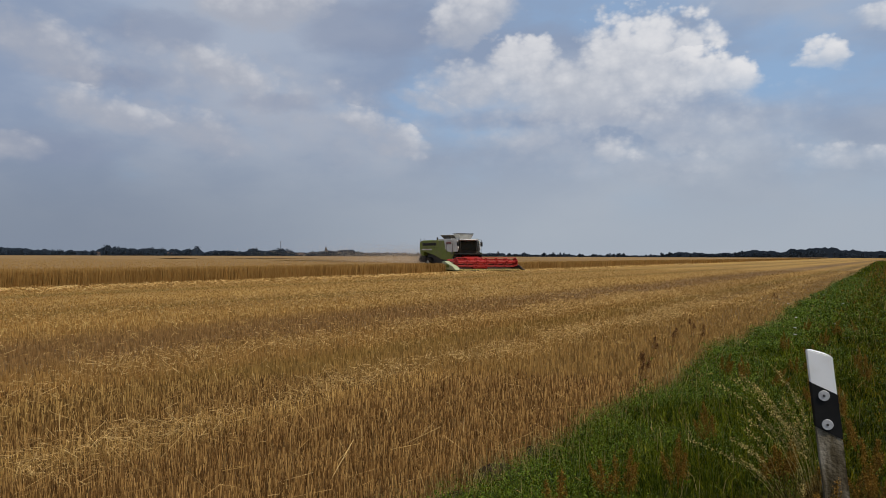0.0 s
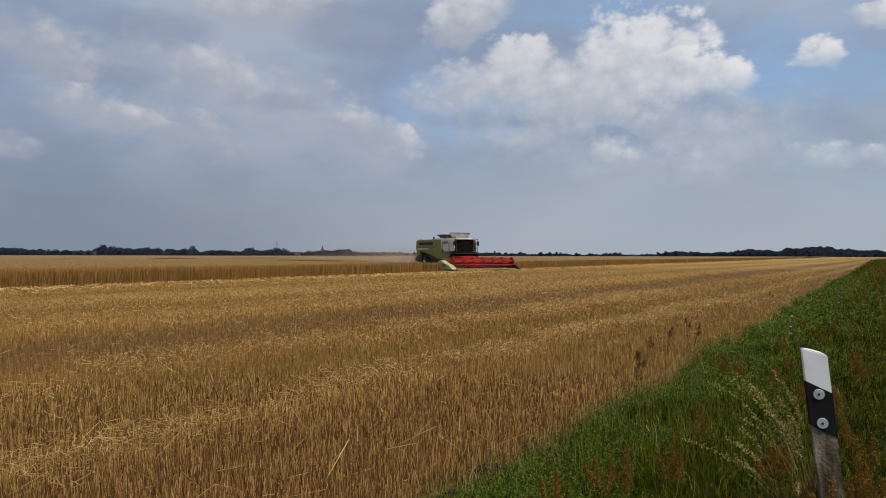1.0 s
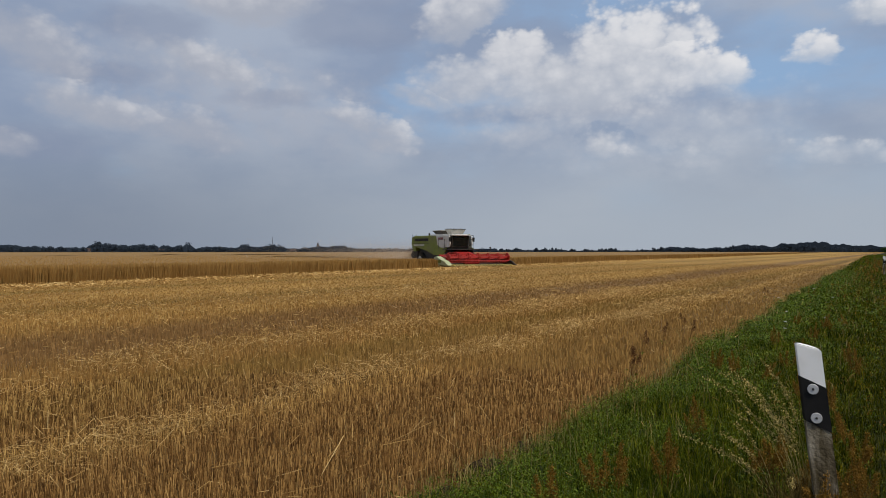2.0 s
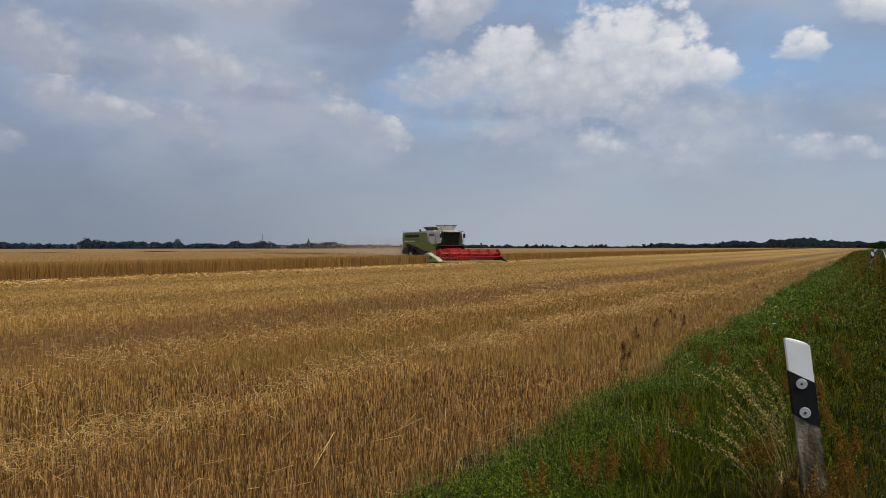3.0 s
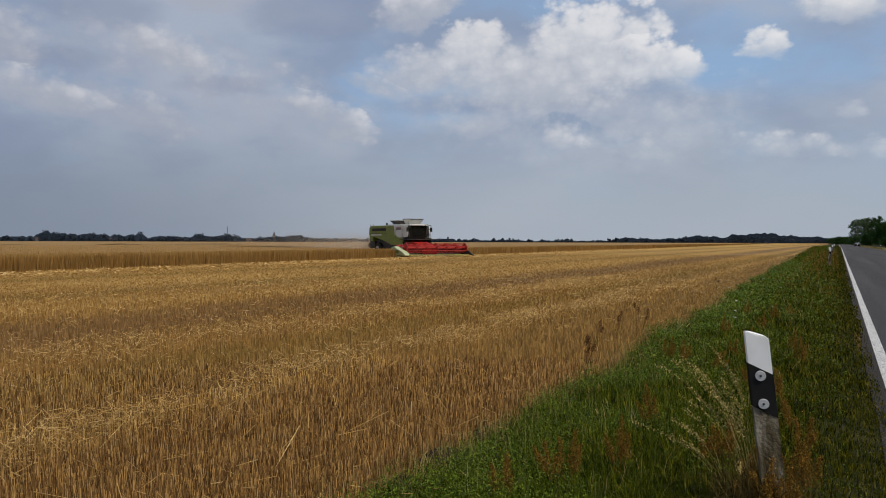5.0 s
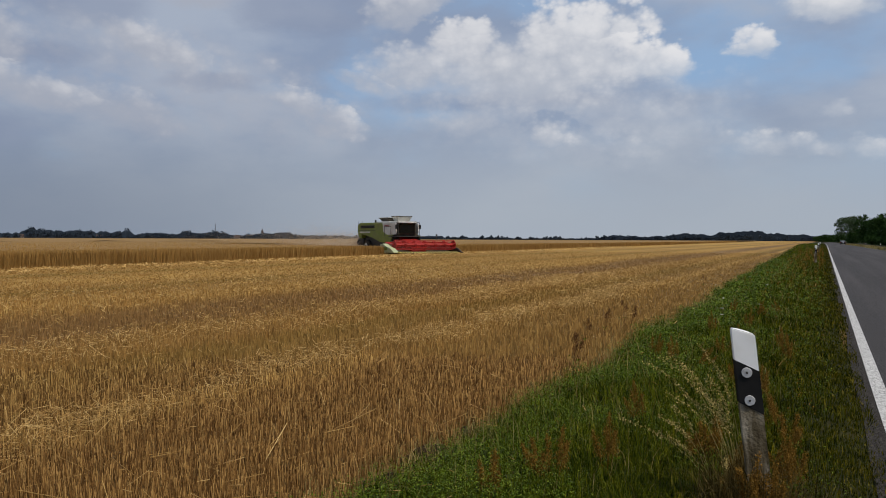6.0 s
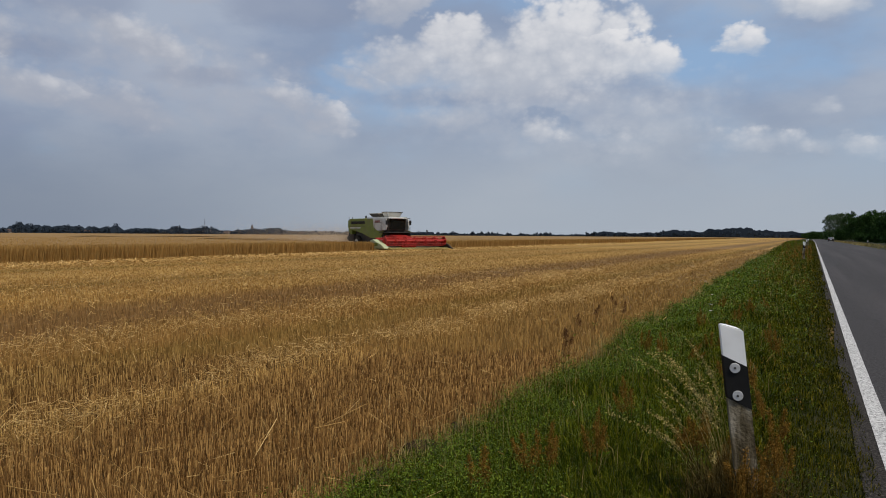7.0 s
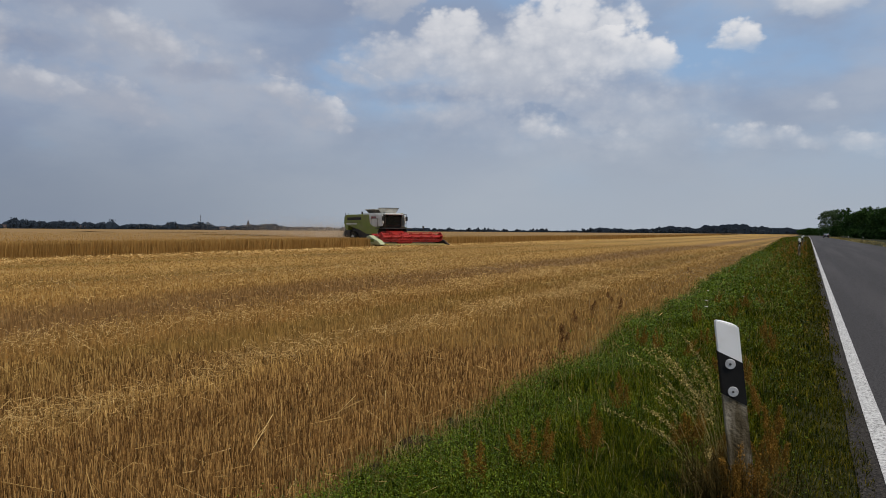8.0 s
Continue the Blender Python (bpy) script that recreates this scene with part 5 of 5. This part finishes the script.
for x, y, tall, wide in ((11.2, 610, 5.5, 4.2), (13.5, 430, 5.2, 3.2), (17, 330, 3.4, 3.0), (18.5, 290, 3.0, 2.8), (20.5, 250, 3.0, 2.6), (22, 240, 3.2, 2.8), (19.5, 270, 2.8, 2.6), (1.9, 748, 6.3, 3.6), (5.4, 752, 6.6, 3.8), (8.6, 760, 6.5, 5.0), (3.0, 900, 8.0, 6.5), (-4.5, 950, 7.0, 6)):
    t = tree(x, y, tall, wide, LEAF, "dark green roadside shrub, dense down to the ground", 0.0, 1800, 0.4)
    t.name = "shrub"
    tagged(t, category="shrub", group="roadside shrubs")

# ---- the far skyline, about a mile and a half off: bearing in degrees, height of the trees in metres ----
SKYLINE = [(-66, 11), (-60, 13), (-57, 10), (-54.7, 10), (-54.1, 16), (-53.7, 17), (-53.2, 13), (-50.5, 13.5), (-50.1, 10), (-49.6, 12.5), (-48.6, 12), (-48.2, 15), (-47.7, 9), (-46.6, 11), (-45, 10), (-44.4, 13),
           (-43.3, 10), (-42.2, 14), (-41.4, 9), (-40, 10), (-38.6, 11), (-37.5, 13), (-36.6, 9), (-33.5, 8), (-30, 6), (-26, 8), (-21.9, 8.5), (-20.2, 6.5), (-17.8, 8), (-16.1, 5.5), (-13.7, 11), (-11.7, 8),
           (-10.2, 9.5), (-8.6, 14), (-7.7, 13), (-7.1, 11), (-6, 16.5), (-3.8, 18), (-2.9, 15), (-0.9, 10), (0.5, 8), (8, 9)]
sa, sh = np.array(SKYLINE).T
sh = np.where(sa < -36, np.maximum(5, 10 + (sh - 10) * 1.7), sh)
D = 1500.0
pts = []
for b in np.arange(-66, 8, 0.16):
    hh = np.interp(b, sa, sh) * rng.uniform(0.5, 1.18)
    if -24 < b < -14 and rng.random() < 0.25:
        hh *= 0.5
    if -9.5 < b < 1:
        hh *= 0.85
    dd = D * rng.uniform(0.97, 1.03) * (1.25 if -8 < b < 1 else 1.0)
    hh *= dd / D
    r = hh * rng.uniform(0.35, 0.6) + 1.0
    pts.append(crown_points(160, dd * math.sin(radians(b)), dd * math.cos(radians(b)), -r * 0.3, hh, r, 8))
p = np.concatenate(pts)
stuff("far_woods", [flakes(p[p[:, 2] > 0], 1.5)], HAZELEAF, "distant dark tree line and hedges on the horizon", "woods")
bm = B()  # the dense inner mass of the hedges and of the long wood
prev = None
for k, b in enumerate(np.arange(-66, 8, 0.07)):
    grown = 0.88 + 0.24 * noise.noise(Vector((b * 3.1, 0.3, 0))) + 0.16 * noise.noise(Vector((b * 7.0, 4.3, 0)))
    if -26 < b < -14:
        grown *= 0.6
    if -9.5 < b < 1:
        grown = 0.95 + 0.20 * noise.noise(Vector((b * 1.3, 0.3, 0))) + 0.20 * noise.noise(Vector((b * 4.0, 4.3, 0)))
    q = 1.26 if -8 < b < 1 else 1.02
    dd, hh = D * q, max(1.5, np.interp(b, sa, sh) * q * grown)
    e = [bm.verts.new((w * math.sin(radians(b)), w * math.cos(radians(b)), z)) for w, z in ((dd, -0.5), (dd, hh * 0.96), (dd + 2, hh), (dd + 4, -0.5))]
    if prev:
        for i in range(3):
            bm.faces.new((prev[i], e[i], e[i + 1], prev[i + 1]))
    prev = e
tagged(part("hedgerow_mass", bm, HAZELEAF), "distant dense dark hedges and wood on the horizon", "woods", kind="stuff")


def far_house(b, dist, wide, tall, turn):
    t = tagged(empty("house", pose(dist * math.sin(radians(b)), dist * math.cos(radians(b)), 0, 0, 0, turn)), "distant pale village house with a tiled gable roof", "house", "village houses")
    part("wall", box(B(), -wide / 2, wide / 2, -4, 4, 0, tall), WALLP, t)
    bm = B()
    vs = [bm.verts.new(c) for c in ((-wide / 2 - 0.4, -4.5, tall), (wide / 2 + 0.4, -4.5, tall), (wide / 2 + 0.4, 4.5, tall), (-wide / 2 - 0.4, 4.5, tall), (-wide / 2 - 0.4, 0, tall + 4.2), (wide / 2 + 0.4, 0, tall + 4.2))]
    for f in ((0, 1, 5, 4), (2, 3, 4, 5), (0, 4, 3), (1, 2, 5), (3, 2, 1, 0)):
        bm.faces.new([vs[i] for i in f])
    r = part("roof", bm, ROOF, t, "brown tiled roof")
    part("chimney", box(B(), 1, 1.8, -0.4, 0.4, tall + 3, tall + 5.2), ROOF, r)
    for k in range(4):
        part("window", box(B(), -wide / 2 + 1.5 + k * wide / 4, -wide / 2 + 2.7 + k * wide / 4, -4.06, -4.0, 1, 2.5), GLASS, t)
    return t


for b, w, h, a in ((-54.6, 10, 3, 40), (-49.9, 10, 3, 50), (-40.9, 10, 2.6, 20)):
    far_house(b, 1488, w, h, a)

c = tagged(empty("church", pose(1535 * math.sin(radians(-39.14)), 1535 * math.cos(radians(-39.14)), 0, 0, 0, 40)), "distant village church with a pointed spire", "church")
part("tower", box(B(), -2.2, 2.2, -2.2, 2.2, 0, 12), WALLP, c)
part("spire", rod(B(), (0, 0, 12), (0, 0, 20.5), 3.0, 0.15, 8), ROOF, c)
part("nave", profile(B(), [(2, 0), (2, 6), (2, 6), (16, 6), (16, 0)][:2] + [(16, 6), (16, 0)], -4, 4), WALLP, c)
for b, tall, w in ((-42.38, 28.5, 0.55), (-31.58, 25.0, 0.32)):
    t = tagged(empty("radio_mast", pose(1500 * math.sin(radians(b)), 1500 * math.cos(radians(b)), 0)), "thin distant lattice mast above the trees", "mast", "masts")
    bm = B()
    for k in range(3):
        a = k * math.tau / 3
        rod(bm, (w * math.cos(a), w * math.sin(a), 0), (w * 0.7 * math.cos(a), w * 0.7 * math.sin(a), tall), 0.16, 0.14, 6)
    part("legs", bm, DARK, t)
    bm = B()
    for k in range(24):
        a, z = k * math.tau / 3, k * tall / 24
        rod(bm, (w * math.cos(a), w * math.sin(a), z), (w * 0.9 * math.cos(a + 2.09), w * 0.9 * math.sin(a + 2.09), z + tall / 24), 0.09, sides=5)
    part("braces", bm, DARK, t)


# ---- the car far down the road ----
def parked_car(m):
    t = tagged(empty("car", m), "small dark estate car on the road, seen from behind", "car")
    body = part("body", profile(B(), [(-2.1, 0.35), (-2.15, 0.85), (-1.95, 0.98), (1.2, 0.92), (2.0, 0.78), (2.15, 0.55), (2.1, 0.30)], -0.88, 0.88, 0.06), CARPAINT, t, "dark grey car body")
    part("cabin", profile(B(), [(-1.98, 0.96), (-1.65, 1.46), (0.1, 1.50), (1.1, 0.93)], -0.76, 0.76, 0.06), CARPAINT, t)
    part("rear_window", profile(B(), [(-1.99, 1.02), (-1.74, 1.40), (-1.72, 1.40), (-1.95, 1.02)], -0.62, 0.62), CARGLASS, t, "rear window bright with sky")
    part("windscreen", profile(B(), [(0.22, 1.44), (1.06, 0.98), (1.10, 0.99), (0.26, 1.47)], -0.66, 0.66), GLASS, t)
    part("bumper", box(B(), -2.22, -2.08, -0.85, 0.85, 0.32, 0.58, 0.03), BLACKPLASTIC, t)
    part("number_plate", box(B(), -2.235, -2.215, -0.26, 0.26, 0.60, 0.71), WHITEPLASTIC, t, "plain pale plate")
    for s in (-1, 1):
        part("tail_light", box(B(), -2.17, -2.05, s * 0.72 - 0.12, s * 0.72 + 0.12, 0.70, 0.92, 0.02), TAIL, t, "red tail light")
        part("side_window", box(B(), -1.5, 0.3, s * 0.77, s * 0.755, 1.02, 1.38), GLASS, t)
        part("door_mirror", box(B(), 0.65, 0.8, s * 0.98 - 0.09, s * 0.98 + 0.09, 0.95, 1.1, 0.02), CARPAINT, t)
        for x in (-1.35, 1.35):
            w = part("wheel", rod(B(), (x, s * 0.68, 0.31), (x, s * 0.88, 0.31), 0.31, sides=24), TYRE, t)
            part("rim", rod(B(), (x, s * 0.87, 0.31), (x, s * 0.895, 0.31), 0.2, sides=16), RIM, w)
    return t


parked_car(pose(6.2, 297, 0.10, 0, 0, 90))

# pale marker posts and a low rail across the road
for x, y in ((9.0, 104), (9.0, 154), (9.0, 204)):
    copy_thing(post, pose(x, y, 0, 0, 0, 180))
